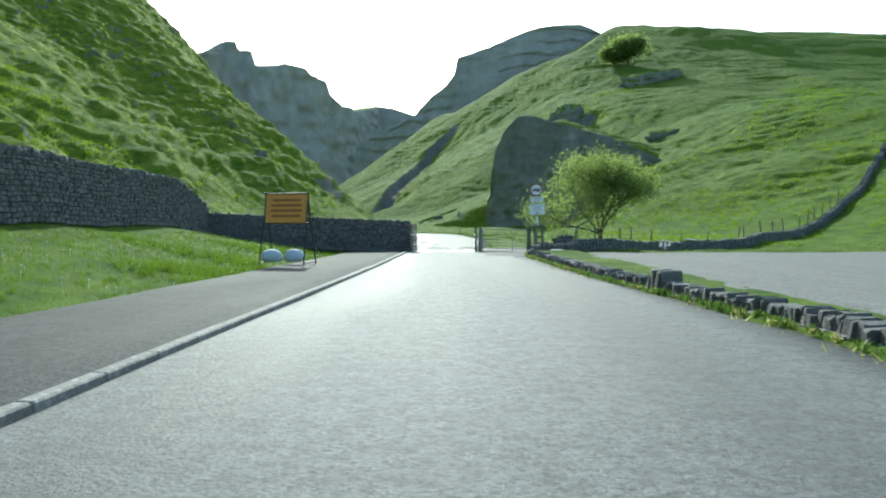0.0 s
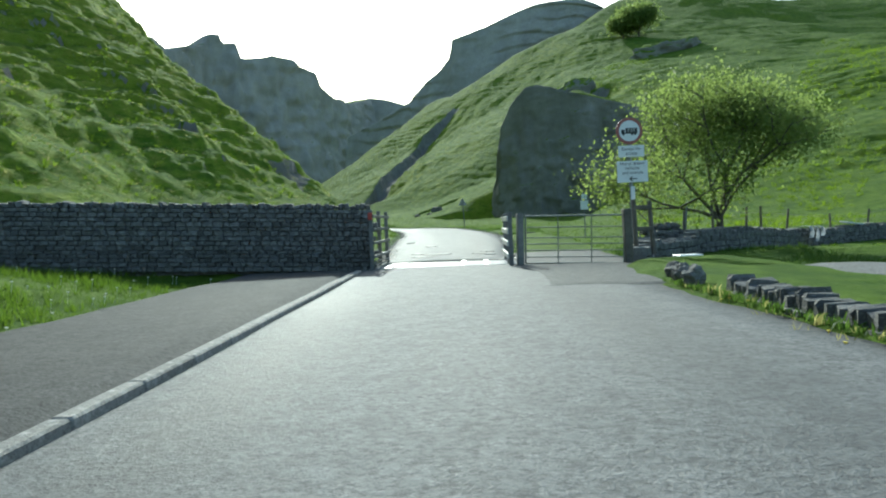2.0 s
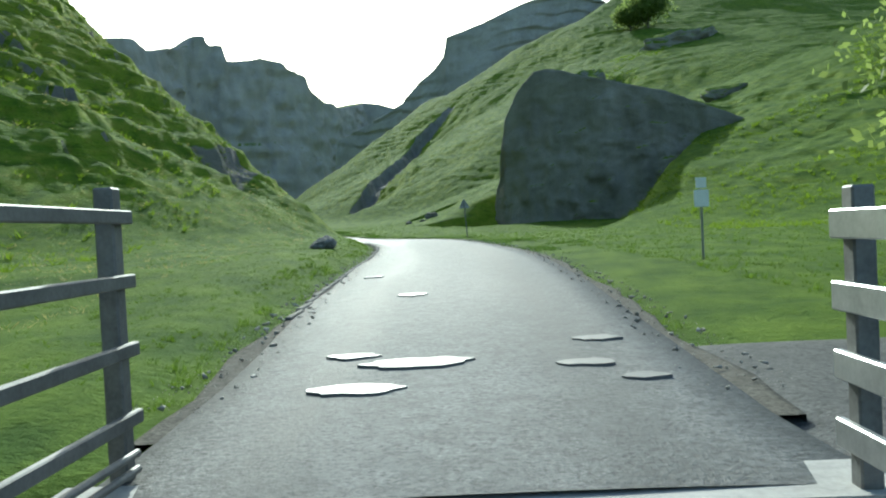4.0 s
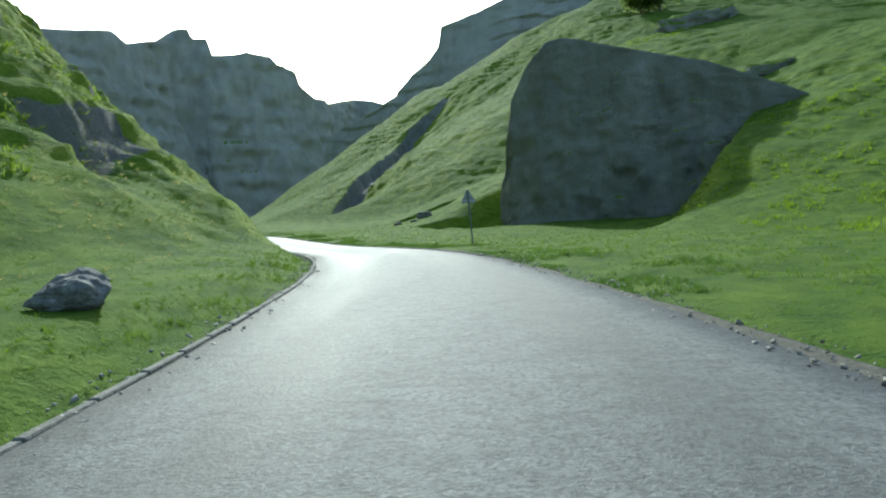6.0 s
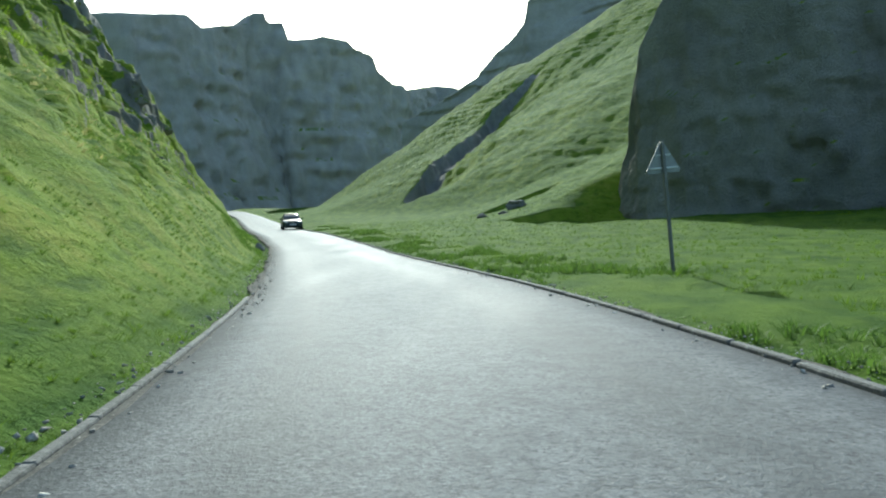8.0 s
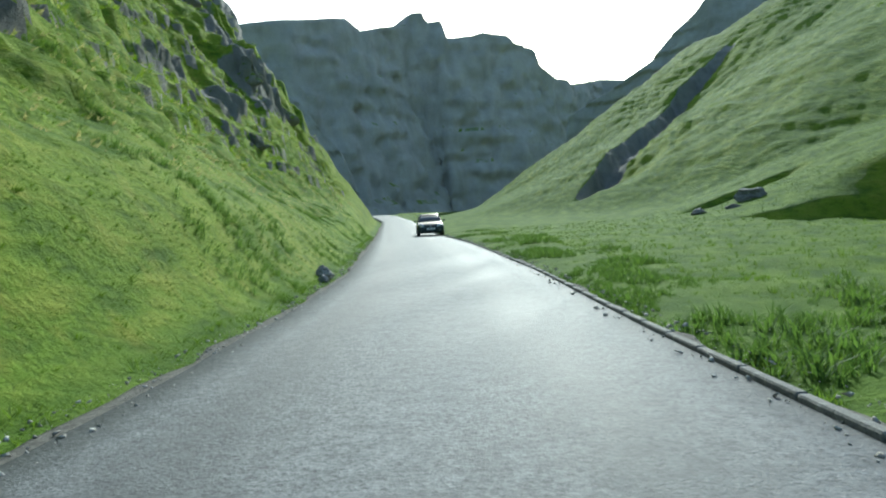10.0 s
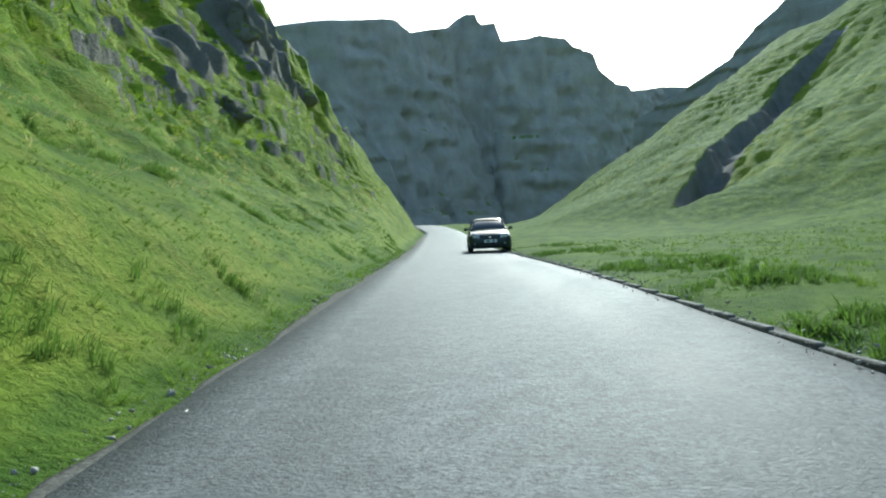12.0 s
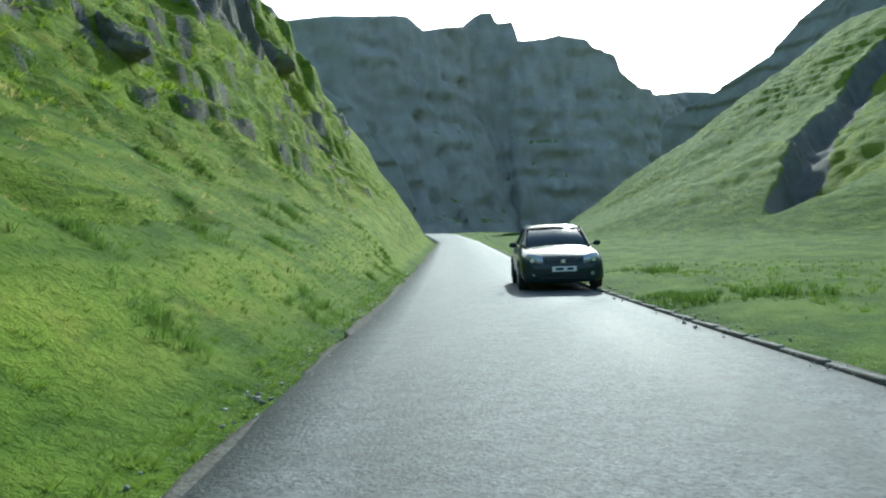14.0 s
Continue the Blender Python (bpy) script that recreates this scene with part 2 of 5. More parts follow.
def lumps(x, y, size, octaves=4, rough=0.5, seed=0):
    """Smooth noise from -1 to 1 over the plan; size: metres from lump to lump."""
    total, amp, norm = 0.0, 1.0, 0.0
    for k in range(octaves):
        u, v = x / size + 17.3 * k + seed * 5.7, y / size + 9.1 * k + seed * 3.3
        iu, iv = np.floor(u).astype(int), np.floor(v).astype(int)
        fu, fv = u - iu, v - iv
        fu, fv = fu * fu * (3 - 2 * fu), fv * fv * (3 - 2 * fv)
        a, b = TABLE[iu % 512, iv % 512], TABLE[(iu + 1) % 512, iv % 512]
        c, d = TABLE[iu % 512, (iv + 1) % 512], TABLE[(iu + 1) % 512, (iv + 1) % 512]
        total = total + amp * ((a * (1 - fu) + b * fu) * (1 - fv) + (c * (1 - fu) + d * fu) * fv)
        norm, amp, size = norm + amp, amp * rough, size / 2.1
    return 2 * total / norm - 1


def ease(a, b, v):
    t = np.clip((v - a) / (b - a), 0, 1)
    return t * t * (3 - 2 * t)


def soft(v, k):
    """v where positive, zero where negative, rounded over k."""
    return 0.5 * (v + np.sqrt(v * v + k * k))


def lower(a, b, k):
    return a - soft(a - b, k)


# ---------------------------------------------------------------- the lie of the land
STEP = np.arange(-400.0, 900.0, 0.5)


def run(ys, values, blur):
    raw = np.interp(STEP, ys, values)
    w = np.exp(-0.5 * (np.arange(-60, 61) * 0.5 / blur) ** 2)
    return np.convolve(np.pad(raw, 60, mode="edge"), w / w.sum(), mode="valid")


ROAD_X = run([-400, 0, 20, 36, 46, 56, 65, 70, 75, 83, 92, 106, 117.5, 129.4, 200, 225, 260, 300, 360],
             [0.2, 0.12, -0.3, -1.35, -1.55, -1.85, -2.6, -3.3, -4.25, -6.4, -9.5, -14.4, -19.2, -24.4, -55.3, -69, -103, -165, -270], 2.2)
ROAD_Z = run([-400, 0, 36, 46, 56, 66, 76, 88, 99, 110, 122, 132, 150, 200, 260, 400, 700],
             [-2, 0, 0, 0.13, 0.28, 0.43, 0.55, 0.56, 0.60, 0.88, 1.36, 1.58, 2.1, 4.4, 9, 20, 30], 3.5)
ROAD_LEAN = np.gradient(ROAD_X, STEP)


def road_at(y):
    """The road's middle (x, z) and the cosine of its heading at y."""
    x, z, lean = np.interp(y, STEP, ROAD_X), np.interp(y, STEP, ROAD_Z), np.interp(y, STEP, ROAD_LEAN)
    return x, z, 1 / np.sqrt(1 + np.minimum(lean * lean, 1.2))


def half_width(y):
    return np.interp(y, [-400, 16, 24, 35.2, 35.4, 39.0, 47, 54, 65, 140, 400], [3.4, 3.4, 2.95, 2.95, 1.6, 1.6, 2.1, 2.35, 2.25, 2.25, 2.3])


BLUFF_FOOT, BLUFF_INTO = (0.2, 132.4), (0.447, 0.894)      # left foot of the crag beside the bend, and the way into the rock
BLUFF_TOP = ([0, 1.5, 3.0, 5.0, 7.4, 9.2, 11, 12.7, 15, 17.6, 20.2, 22.8, 25.2, 27.6, 29.8, 32, 34.5, 40],
             [4.0, 9.0, 14.5, 18.0, 20.0, 20.1, 19.7, 19.0, 18.3, 17.4, 16.6, 15.8, 14.7, 13.6, 12.5, 11.4, 10.2, 7.0])


def bluff_frame(x, y):
    """Metres along the crag's face, from its left foot, and metres into the rock."""
    u, v = x - BLUFF_FOOT[0], y - BLUFF_FOOT[1]
    return u * BLUFF_INTO[1] - v * BLUFF_INTO[0], u * BLUFF_INTO[0] + v * BLUFF_INTO[1]


def cliff_top(x, y):
    """Height of the turf-capped ground behind the face of the crag that juts from the hillside beside the bend."""
    along, deep = bluff_frame(x, y)
    top = np.interp(along - 0.12 * deep, *BLUFF_TOP) - 1.5 + 0.5 * lumps(x, y, 8, 3, seed=6) - 0.04 * np.maximum(deep - 4, 0)
    face = np.minimum((deep - 3.4) * 3.0, (along - 1.2 - 0.10 * deep) * 3.2)
    return np.where((face > -6) & (along < 42), lower(face, top, 0.8), -50.0)


# rock ribs and scars on the two hills: height of the bare face, how far it is hollowed in front, and its line in plan
RIBS = [(4.4, 9, ((-24, 174), (-23, 181), (-21.5, 190), (-19.5, 203), (-17, 218), (-12, 234), (-2, 248))),
        (1.2, 4, ((-8, 132.5), (-5.6, 133.8), (-2, 135.4), (2.5, 137.4))),
        (0.8, 3, ((-12, 146), (-7, 150), (-2, 152))),
        (1.4, 2.2, ((-15.4, 74.0), (-14.8, 76), (-14.6, 78), (-14.9, 80.5))),
        (0.9, 1.8, ((-22, 96), (-21.5, 99), (-22.2, 103))),
        (1.0, 2.0, ((-31.5, 127), (-31.2, 131), (-32.3, 135))),
        (5.0, 8, ((12, 172), (16, 180), (21, 186), (30, 190)))]


def rib_hollow(x, y, faces=False):
    """Depth to which the slope is cut away in front of the ribs, which lie on the right of their lines; or where their faces are bare."""
    deep, bare = np.zeros(np.shape(x)), np.zeros(np.shape(x))
    wx, wy = x + 1.6 * lumps(x, y, 7, 3, 0.6, seed=40), y + 1.6 * lumps(x, y, 7, 3, 0.6, seed=41)
    for tall, reach, line in RIBS:
        best, signed, along = np.full(np.shape(x), 1e9), np.zeros(np.shape(x)), np.zeros(np.shape(x))
        for k, ((ax, ay), (bx, by)) in enumerate(zip(line, line[1:])):
            ux, uy = bx - ax, by - ay
            ln = math.hypot(ux, uy)
            f = np.clip(((wx - ax) * ux + (wy - ay) * uy) / ln ** 2, 0, 1)
            px, py = wx - ax - f * ux, wy - ay - f * uy
            d = np.hypot(px, py)
            near = d < best
            best = np.where(near, d, best)
            signed = np.where(near, np.sign(px * uy - py * ux) * d, signed)
            along = np.where(near, (k + f) / (len(line) - 1), along)
        fade = ease(0, 0.22, along) * ease(1, 0.8, along)
        run_out = 0.4 + (0.28 if tall > 7 else 0.2) * tall
        cut = tall * fade * ease(-0.3, run_out, signed) * np.exp(-np.maximum(signed, 0) / reach)
        deep = np.maximum(deep, cut * (0.85 + 0.30 * lumps(x, y, 4, 3, 0.6, seed=42) + 0.25 * lumps(x, y, 11, 2, seed=43)))
        bare = bare if tall < 1.3 else np.maximum(bare, ease(0.1, 0.35, fade) * ease(-0.5, 0.3, signed) * ease(run_out * 1.9 + 0.5, run_out, signed + 0.25 * tall * lumps(x, y, 3, 3, 0.6, seed=62)))
    return bare if faces else deep


def land(x, y, fine=True):
    """Height of the ground: road bed, verges, the two valley sides, the crag."""
    rx, rz, c = road_at(y)
    d = (x - rx) * c
    w = half_width(y)
    left = -d - w
    side_l = -d - np.interp(y, [16, 24, 47, 65], [3.4, 2.95, 2.4, 2.25])      # the hillside takes no notice of the narrow grid
    sx = np.where(y > 131, -25.0 - 0.42 * (y - 131), rx)
    right = np.where(y > 131, (x - sx) * 0.922, d) - w
    # left side: wide foot before the gate, then straight up from the verge, rocky further up the pass
    foot = np.interp(y, [-60, 38, 55, 66, 78, 90], [11.5, 11.0, 9.5, 5.0, 0.8, 0.3])
    gentle = np.interp(y, [-100, 40, 60, 80, 100, 125, 150, 175, 200, 260], [0.76, 0.82, 0.72, 0.87, 1.0, 0.54, 0.66, 0.80, 0.72, 0.92])
    knee = np.interp(y, [70, 90, 110, 130, 150, 175, 200, 260], [6.0, 5.6, 6.0, 6.4, 4.2, 0.6, 0.6, 0.6])
    extra = np.interp(y, [70, 90, 110, 130, 150, 175, 200, 260], [0, 0.05, 0.35, 0.82, 0.85, 0.45, 0.60, 0.66])
    swell, calm = lumps(x, y, 14, 3, seed=1), np.interp(y, [60, 85], [1.0, 0.35])
    rise_l = gentle * soft(side_l - foot + 1.2 * calm * swell, 1.5 * calm) + extra * soft(side_l - knee + 1.2 * swell, 1.5)
    rise_l = rise_l * ease(0.3, 2.2, left)
    crest_l = np.interp(y, [-100, 0, 60, 120, 170, 230, 300, 420], [30, 42, 52, 58, 60, 64, 80, 96]) + 4 * lumps(x, y, 18, 3, seed=2)
    rise_l = rise_l + 0.21 * soft(left - 3.2, 0.6) * ease(36, 30, y) * ease(14, 11, left)
    rise_l = lower(rise_l, crest_l + 0.12 * left, 4.0)
    # right side: car park and field, hill behind, steeper past the crag
    foot_r = np.interp(y, [-60, 30, 60, 90, 115, 140, 160, 190, 225, 260, 400], [34, 30, 24, 18, 16, 17.1, 20, 7.1, 10.9, 6, 5])
    pitch_r = np.interp(y, [-60, 60, 100, 119, 150, 190, 260, 360], [0.27, 0.29, 0.33, 0.40, 0.427, 0.429, 0.551, 0.90])
    rise_r = pitch_r * soft(right - foot_r + 2.0 * lumps(x, y, 22, 3, seed=3), 3.0)
    by_face, into = bluff_frame(x, y)
    rise_r = rise_r * ease(0.4, 3.5, right) * (1 - 0.97 * ease(84, 98, y) * ease(27, 21.5, by_face) * ease(-6, 0, by_face) * ease(6, 2, into))
    rise_r = rise_r + 1.0 * ease(23, 30, right) * ease(84, 96, y) * ease(120, 108, y) * ease(60, 40, right)
    crest_r = np.interp(y, [-60, 100, 150, 180, 210, 240, 270, 300, 340, 400, 500], [19, 18.5, 25.5, 31, 36.9, 44.2, 54, 67, 76, 74, 60]) + 2.5 * lumps(x, y, 30, 3, seed=7)
    rise_r = lower(rise_r, crest_r - 0.05 * np.maximum(right - 120, 0), 5.0)
    # the hill's nose, behind which the pass swings round to the left
    beyond, along = -0.958 * (x + 52) + 0.286 * (y - 260), 0.286 * (x + 52) + 0.958 * (y - 260)
    nose = -2.3 + 0.136 * along + 2.5 * lumps(x, y, 16, 3, seed=13) - 0.89 * beyond
    # the shelf below the far cliff band
    shelf = np.interp(x, [-60, -24.5, -6.6, 15.5, 36.9, 50, 70], [33, 46.2, 49, 62, 71, 79, 92]) - 0.15 * np.clip(318 - y, -200, 60) - rz
    rise_r = np.where(y > 250, lower(rise_r, shelf, 1.5), rise_r)
    rise_r = np.maximum(lower(rise_r, np.maximum(nose, 0), 2.0), cliff_top(x, y))
    z = rz + np.where(left > 0, rise_l, 0) + np.where(right > 0, rise_r, 0)
    z = z - 8.0 * ease(225, 300, y) * np.exp(-(np.where(left > 0, rise_l, 0) + np.where(right > 0, rise_r, 0)) / 6.0)
    off = np.maximum(left, right)
    if fine:
        slope = ease(0.3, 5, np.where(left > 0, rise_l, rise_r))
        rough = ease(0.4, 3.0, off)
        z = z + slope * (0.75 * lumps(x, y, 7.5, 4, 0.55, seed=8) + np.where(left > 0, 0.45, 0.20) * lumps(x * np.where(left > 0, 1.0, 1.3), y * 0.55, 1.9, 3, 0.66, seed=9))
        z = z + rough * (0.10 * lumps(x, y, 2.6, 3, seed=10) + 0.05 * lumps(x, y, 0.9, 2, seed=11))
        # limestone steps: the left side up the pass, and bands across the right-hand hill
        crags = ease(104, 130, y + 0.25 * left) * ease(5, 13, rise_l) * (left > 0) * ease(-0.35, 0.2, lumps(x, y, 24, 2, seed=14))
        for period, tall in ((17.0, 3.6), (7.0, 1.5)):
            tier = y / period + 0.75 * left / period + 1.1 * lumps(x, y * 0.5, period, 3, seed=16)
            tread = tier - np.floor(tier)
            z = z + crags * tall * (ease(0.0, 0.16, tread) - tread)
        for period, hold in ((5.5, 0.35), (2.1, 0.45)):
            tier = z / period + 1.1 * lumps(x, y * 0.4, 2.2 * period, 3, seed=44)
            tread = tier - np.floor(tier)
            z = z + crags * period * hold * (ease(0.40, 0.60, tread) - tread)
        z = z + crags * (0.9 * lumps(x, y, 3.2, 4, 0.7, seed=17) + 0.35 * lumps(x, y, 1.1, 2, seed=48))
        z = z - np.where(off > 3, rib_hollow(x, y), 0)
        # sheep tracks and rock steps that follow the slope
        band = z * 0.62 + 0.9 * lumps(x, y, 12, 3, seed=12)
        stair = band - np.floor(band)
        tracks = ease(-0.25, 0.35, lumps(x, y, 16, 2, seed=19)) * np.where(left > 0, 0.62, 0.45)
        z = z + slope * tracks * (ease(0.38, 0.72, stair) - stair)
        steep = slope * (left > 0) * ease(1.5, 5.0, rise_l + 1.5 * lumps(x, y, 9, 2, seed=56))
        for per, high, wander, seed in ((0.62, 0.62, 5, 45), (1.35, 0.34, 2.6, 53)):
            band = z * per + 0.9 * lumps(x, y * 0.5, wander, 3, seed=seed)
            stair = band - np.floor(band)
            z = z + steep * (0.35 + 0.65 * ease(-0.3, 0.3, lumps(x, y, 6, 2, seed=seed + 1))) * high * (0.6 + 0.4 * ease(85, 105, y)) * (ease(0.40, 0.62, stair) - stair)
        z = z + steep * 0.08 * lumps(x, y * 0.8, 1.1, 2, 0.6, seed=55) + slope * (left > 0) * 0.05 * lumps(x, y, 0.9, 2, seed=57)
        z = z + np.where(left > 0, 0, 1) * slope * (0.16 * lumps(x * 1.6, y * 0.8, 2.4, 3, 0.6, seed=58) * ease(4, 9, rise_r))
        z = z - 0.38 * ease(10, 3, np.hypot(x - 14.5, (y - 47.5) * 1.3))
    bank = (0.16 + 0.26 * ease(44, 52, y) * ease(100, 84, y) * (left > 0)) * np.where(y < 36, ease(2.4, 3.4, off), ease(0.22, 1.1, off)) * np.where((y < 40) & (right > 0), 0.35, 1.0)
    pit = ((y > 35.4) & (y < 38.1) & (off < 0.2)) * 0.7
    return z + np.where(off > 0, bank, -0.05) - pit


def spaced(*runs):
    """Grid lines: (from, to, step) stretch after stretch."""
    out = []
    for a, b, s in runs:
        out.append(np.linspace(a, b, max(2, int(round((b - a) / s)) + 1))[:-1])
    return np.concatenate(out + [np.array([runs[-1][1]])])


gx = spaced((-1500, -500, 60), (-500, -240, 10), (-240, -110, 2), (-110, -62, 1.0), (-62, -48, 0.30), (-48, -20, 0.18), (-20, -12, 0.22), (-12, 42, 0.5), (42, 100, 1.1), (100, 240, 4), (240, 520, 12), (520, 1500, 60))
gy = spaced((-700, -60, 30), (-60, -8, 2), (-8, 22, 0.7), (22, 60, 0.42), (60, 156, 0.24), (156, 172, 0.4), (172, 260, 0.7), (260, 400, 1.4), (400, 460, 3), (460, 640, 8), (640, 2200, 60))
GX, GY = np.meshgrid(gx, gy)
GZ = land(GX, GY)
# tussocks and terracettes stand out square to the steep slope, not straight up
Zy, Zx = np.gradient(land(GX, GY, False), gy, gx)
tilt = 1 / np.sqrt(1 + Zx ** 2 + Zy ** 2)
mid_x, mid_z, _ = road_at(GY)
shag = ease(2.2, 5.5, GZ - mid_z + 1.8 * ease(106, 90, GY) + 1.2 * lumps(GX, GY, 9, 2, seed=56)) * (GX < mid_x - 3) * (GY < 215) * ease(0.93, 0.80, tilt)
tread = lumps(GY * 0.42, GZ * 1.9, 1.0, 3, 0.65, seed=63)
stand = shag * (0.42 * np.maximum(tread, -0.30) + 0.18 * lumps(GY * 0.7, GZ * 1.7, 0.6, 2, seed=64)) * (0.55 + 0.6 * ease(-0.3, 0.3, lumps(GX, GY, 6, 2, seed=65)))
# bedrock broken through the turf of the steep slope: patches of joint-bounded steps that look down the pass
open_rock = rib_hollow(GX, GY, True)
rough = 0.45 * lumps(GY * 0.7, GZ, 5, 4, 0.65, seed=66)
for at_y, at_z, long_y, long_z, rake in ((152.5, 17.5, 8.0, 8.5, 0.25), (158.5, 12.0, 6.0, 5.0, -0.3), (150.0, 12.0, 3.0, 1.6, -0.3), (138.0, 12.4, 4.2, 1.2, 0.10), (139.0, 9.2, 1.5, 0.8, 0.1), (133.6, 9.3, 1.6, 0.9, -0.2), (129.0, 13.4, 2.8, 1.1, -0.1), (112.0, 3.0, 1.6, 0.45, 0.05)):
    v, w = GY - at_y, GZ - at_z
    patch = 1.0 - np.hypot(v / long_y, (w - rake * v) / long_z) + rough
    open_rock = np.maximum(open_rock, ease(-0.02, 0.30, patch) * (GX < mid_x - 12) * (GY < 172))
joint = (GY + 0.5 * GZ) / 3.1 + 0.9 * lumps(GY * 0.6, GZ, 4, 3, seed=67)
joint = joint - np.floor(joint)
bed = GZ / 1.5 + 0.8 * lumps(GY * 0.5, GZ, 5, 3, seed=68)
bed = bed - np.floor(bed)
broken = open_rock * (GX < mid_x - 12) * (GY > 100) * (GY < 172)
stand = stand * (1 - 0.6 * broken) + broken * (0.85 * ease(0, 0.22, joint) * (1 - joint) + 0.35 * ease(0, 0.25, bed) * (1 - bed) - 0.25 + 0.25 * lumps(GY, GZ, 0.9, 3, 0.65, seed=69))
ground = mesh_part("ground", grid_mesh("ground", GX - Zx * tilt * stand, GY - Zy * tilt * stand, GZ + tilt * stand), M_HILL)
bare_face = ground.data.attributes.new("bare", "FLOAT", "POINT")
bare_face.data.foreach_set("value", open_rock.ravel().astype(np.float32))
tagged(ground, "sheep-cropped green valley sides with tussocks and limestone steps", "hillside", kind="structure")


# ---------------------------------------------------------------- road
def road_top(x, y, camber):
    rx, rz, c = road_at(np.array(y))
    f = (x - rx) * c / half_width(np.array(y))
    return float(rz + 0.03 + camber * (1 - f * f) + 0.012 * lumps(np.array(x), np.array(y), 3.0, 2, seed=20))


def ribbon(name, ys, left, right, lift, thick, material, label, category, camber=0.0, cols=9):
    """A strip along the road; left and right: metres from its middle, as numbers or by y."""
    x, z, c = road_at(ys)
    nx, ny = c, -np.interp(ys, STEP, ROAD_LEAN) * c
    l, r = np.broadcast_to(left, ys.shape), np.broadcast_to(right, ys.shape)
    f = np.linspace(0, 1, cols)[None, :]
    off = l[:, None] * (1 - f) + r[:, None] * f
    X, Y = x[:, None] + off * nx[:, None], ys[:, None] + off * ny[:, None]
    Z = z[:, None] + lift + camber * (1 - (2 * f - 1) ** 2) + 0.012 * lumps(X, Y, 3.0, 2, seed=20)
    me = grid_mesh(name, np.hstack((X[:, :1], X, X[:, -1:])), np.hstack((Y[:, :1], Y, Y[:, -1:])), np.hstack((Z[:, :1] - thick, Z, Z[:, -1:] - thick)), np.hstack((0 * X[:, :1], 0 * X + f, 0 * X[:, :1] + 1)))
    return tagged(mesh_part(name, me, material), label, category, kind="structure")


ys = np.concatenate((np.arange(-60, 35.6, 0.6), [35.6]))
ribbon("road", ys, -half_width(ys), half_width(ys), 0.03, 0.2, M_ROAD, "grey patched asphalt road leading up to the cattle grid", "road", 0.02)
ys = np.concatenate(([37.95], np.arange(38.4, 228, 0.6)))
wobble = 0.10 * lumps(ys, ys * 0, 2.5, 3, seed=21)
ribbon("road_up_the_pass", ys, -half_width(ys) + wobble, half_width(ys) + 0.25 * wobble[::-1], 0.03, 0.2, M_ROAD, "grey asphalt lane climbing into the limestone pass", "road", 0.03)


# ---------------------------------------------------------------- far crags
def crag(name, rows, back, material, label, seed, per=1.4, relief=6.5, levels=46, lean=0.42, beds=9.0, onto_land=False, block_size=26.0, ledges=0.18, kind="structure", category="crag", group=""):
    """A rock wall: rows of (x, y, top, foot) along its edge; it leans back and ends in turf behind."""
    p = np.array(rows, float)
    s = np.concatenate(([0], np.cumsum(np.hypot(np.diff(p[:, 0]), np.diff(p[:, 1])))))
    q = np.arange(0, s[-1], per)
    x, y, top, foot = (np.interp(q, s, p[:, k]) for k in range(4))
    tx, ty = np.gradient(x), np.gradient(y)
    n = np.hypot(tx, ty)
    calm = np.ones(15) / 15
    nx, ny = (np.convolve(np.pad(v / n, 7, mode="edge"), calm, mode="valid") for v in (ty, -tx))   # towards the viewer
    w = np.linspace(0, 1, levels)
    Q, W = np.meshgrid(q, w)
    H = top - foot
    Zf = foot + W * H + 0.09 * relief * lumps(Q, W * 20, 9 * block_size / 26, 3, seed=seed) * (W > 0.9)
    butt = relief * (lumps(Q, Zf * 0.25, block_size, 5, 0.6, seed=seed) + 0.5 * lumps(Q, Zf, block_size * 0.27, 4, 0.62, seed=seed + 1))
    # joints: blocks stand forward of one another by steps
    cell = Q / (block_size * 0.30) + 0.8 * lumps(Q, Zf, block_size * 0.6, 3, seed=seed + 6)
    rows_ = Zf / (beds * 0.8) + 0.5 * lumps(Q, Zf, block_size, 2, seed=seed + 7)
    jut = TABLE[np.floor(cell).astype(int) % 512, (np.floor(rows_).astype(int) * 7 + seed) % 512] - 0.5
    ledge = Zf / beds + 0.5 * lumps(Q, Zf, block_size * 1.15, 2, seed=seed + 2)
    ledge = ledge - np.floor(ledge)
    out = (1 - W) ** 1.3 * H * lean + butt + 0.42 * relief * jut + ledges * beds * (0.5 - ledge) * ease(-0.3, 0.4, lumps(Q, Zf, block_size * 0.85, 2, seed=seed + 4))
    out = out - (butt + 0.42 * relief * jut) * 0.7 * W ** 6
    X, Y = x + nx * out, y + ny * out
    b = np.linspace(0.04, 1, 14)[:, None]
    Xb, Yb = X[-1] - nx * back * b, Y[-1] - ny * back * b
    Zb = Zf[-1] + 0.12 * relief * lumps(Xb, Yb, 8, 3, seed=seed + 3) - 0.22 * back * b * b
    if onto_land:
        Zb = Zb * (1 - b ** 1.5) + (land(Xb, Yb) - 0.4) * b ** 1.5
    me = grid_mesh(name, np.vstack((X, Xb)), np.vstack((Y, Yb)), np.vstack((Zf, Zb)))
    return tagged(mesh_part(name, me, material), label, category, group, kind)


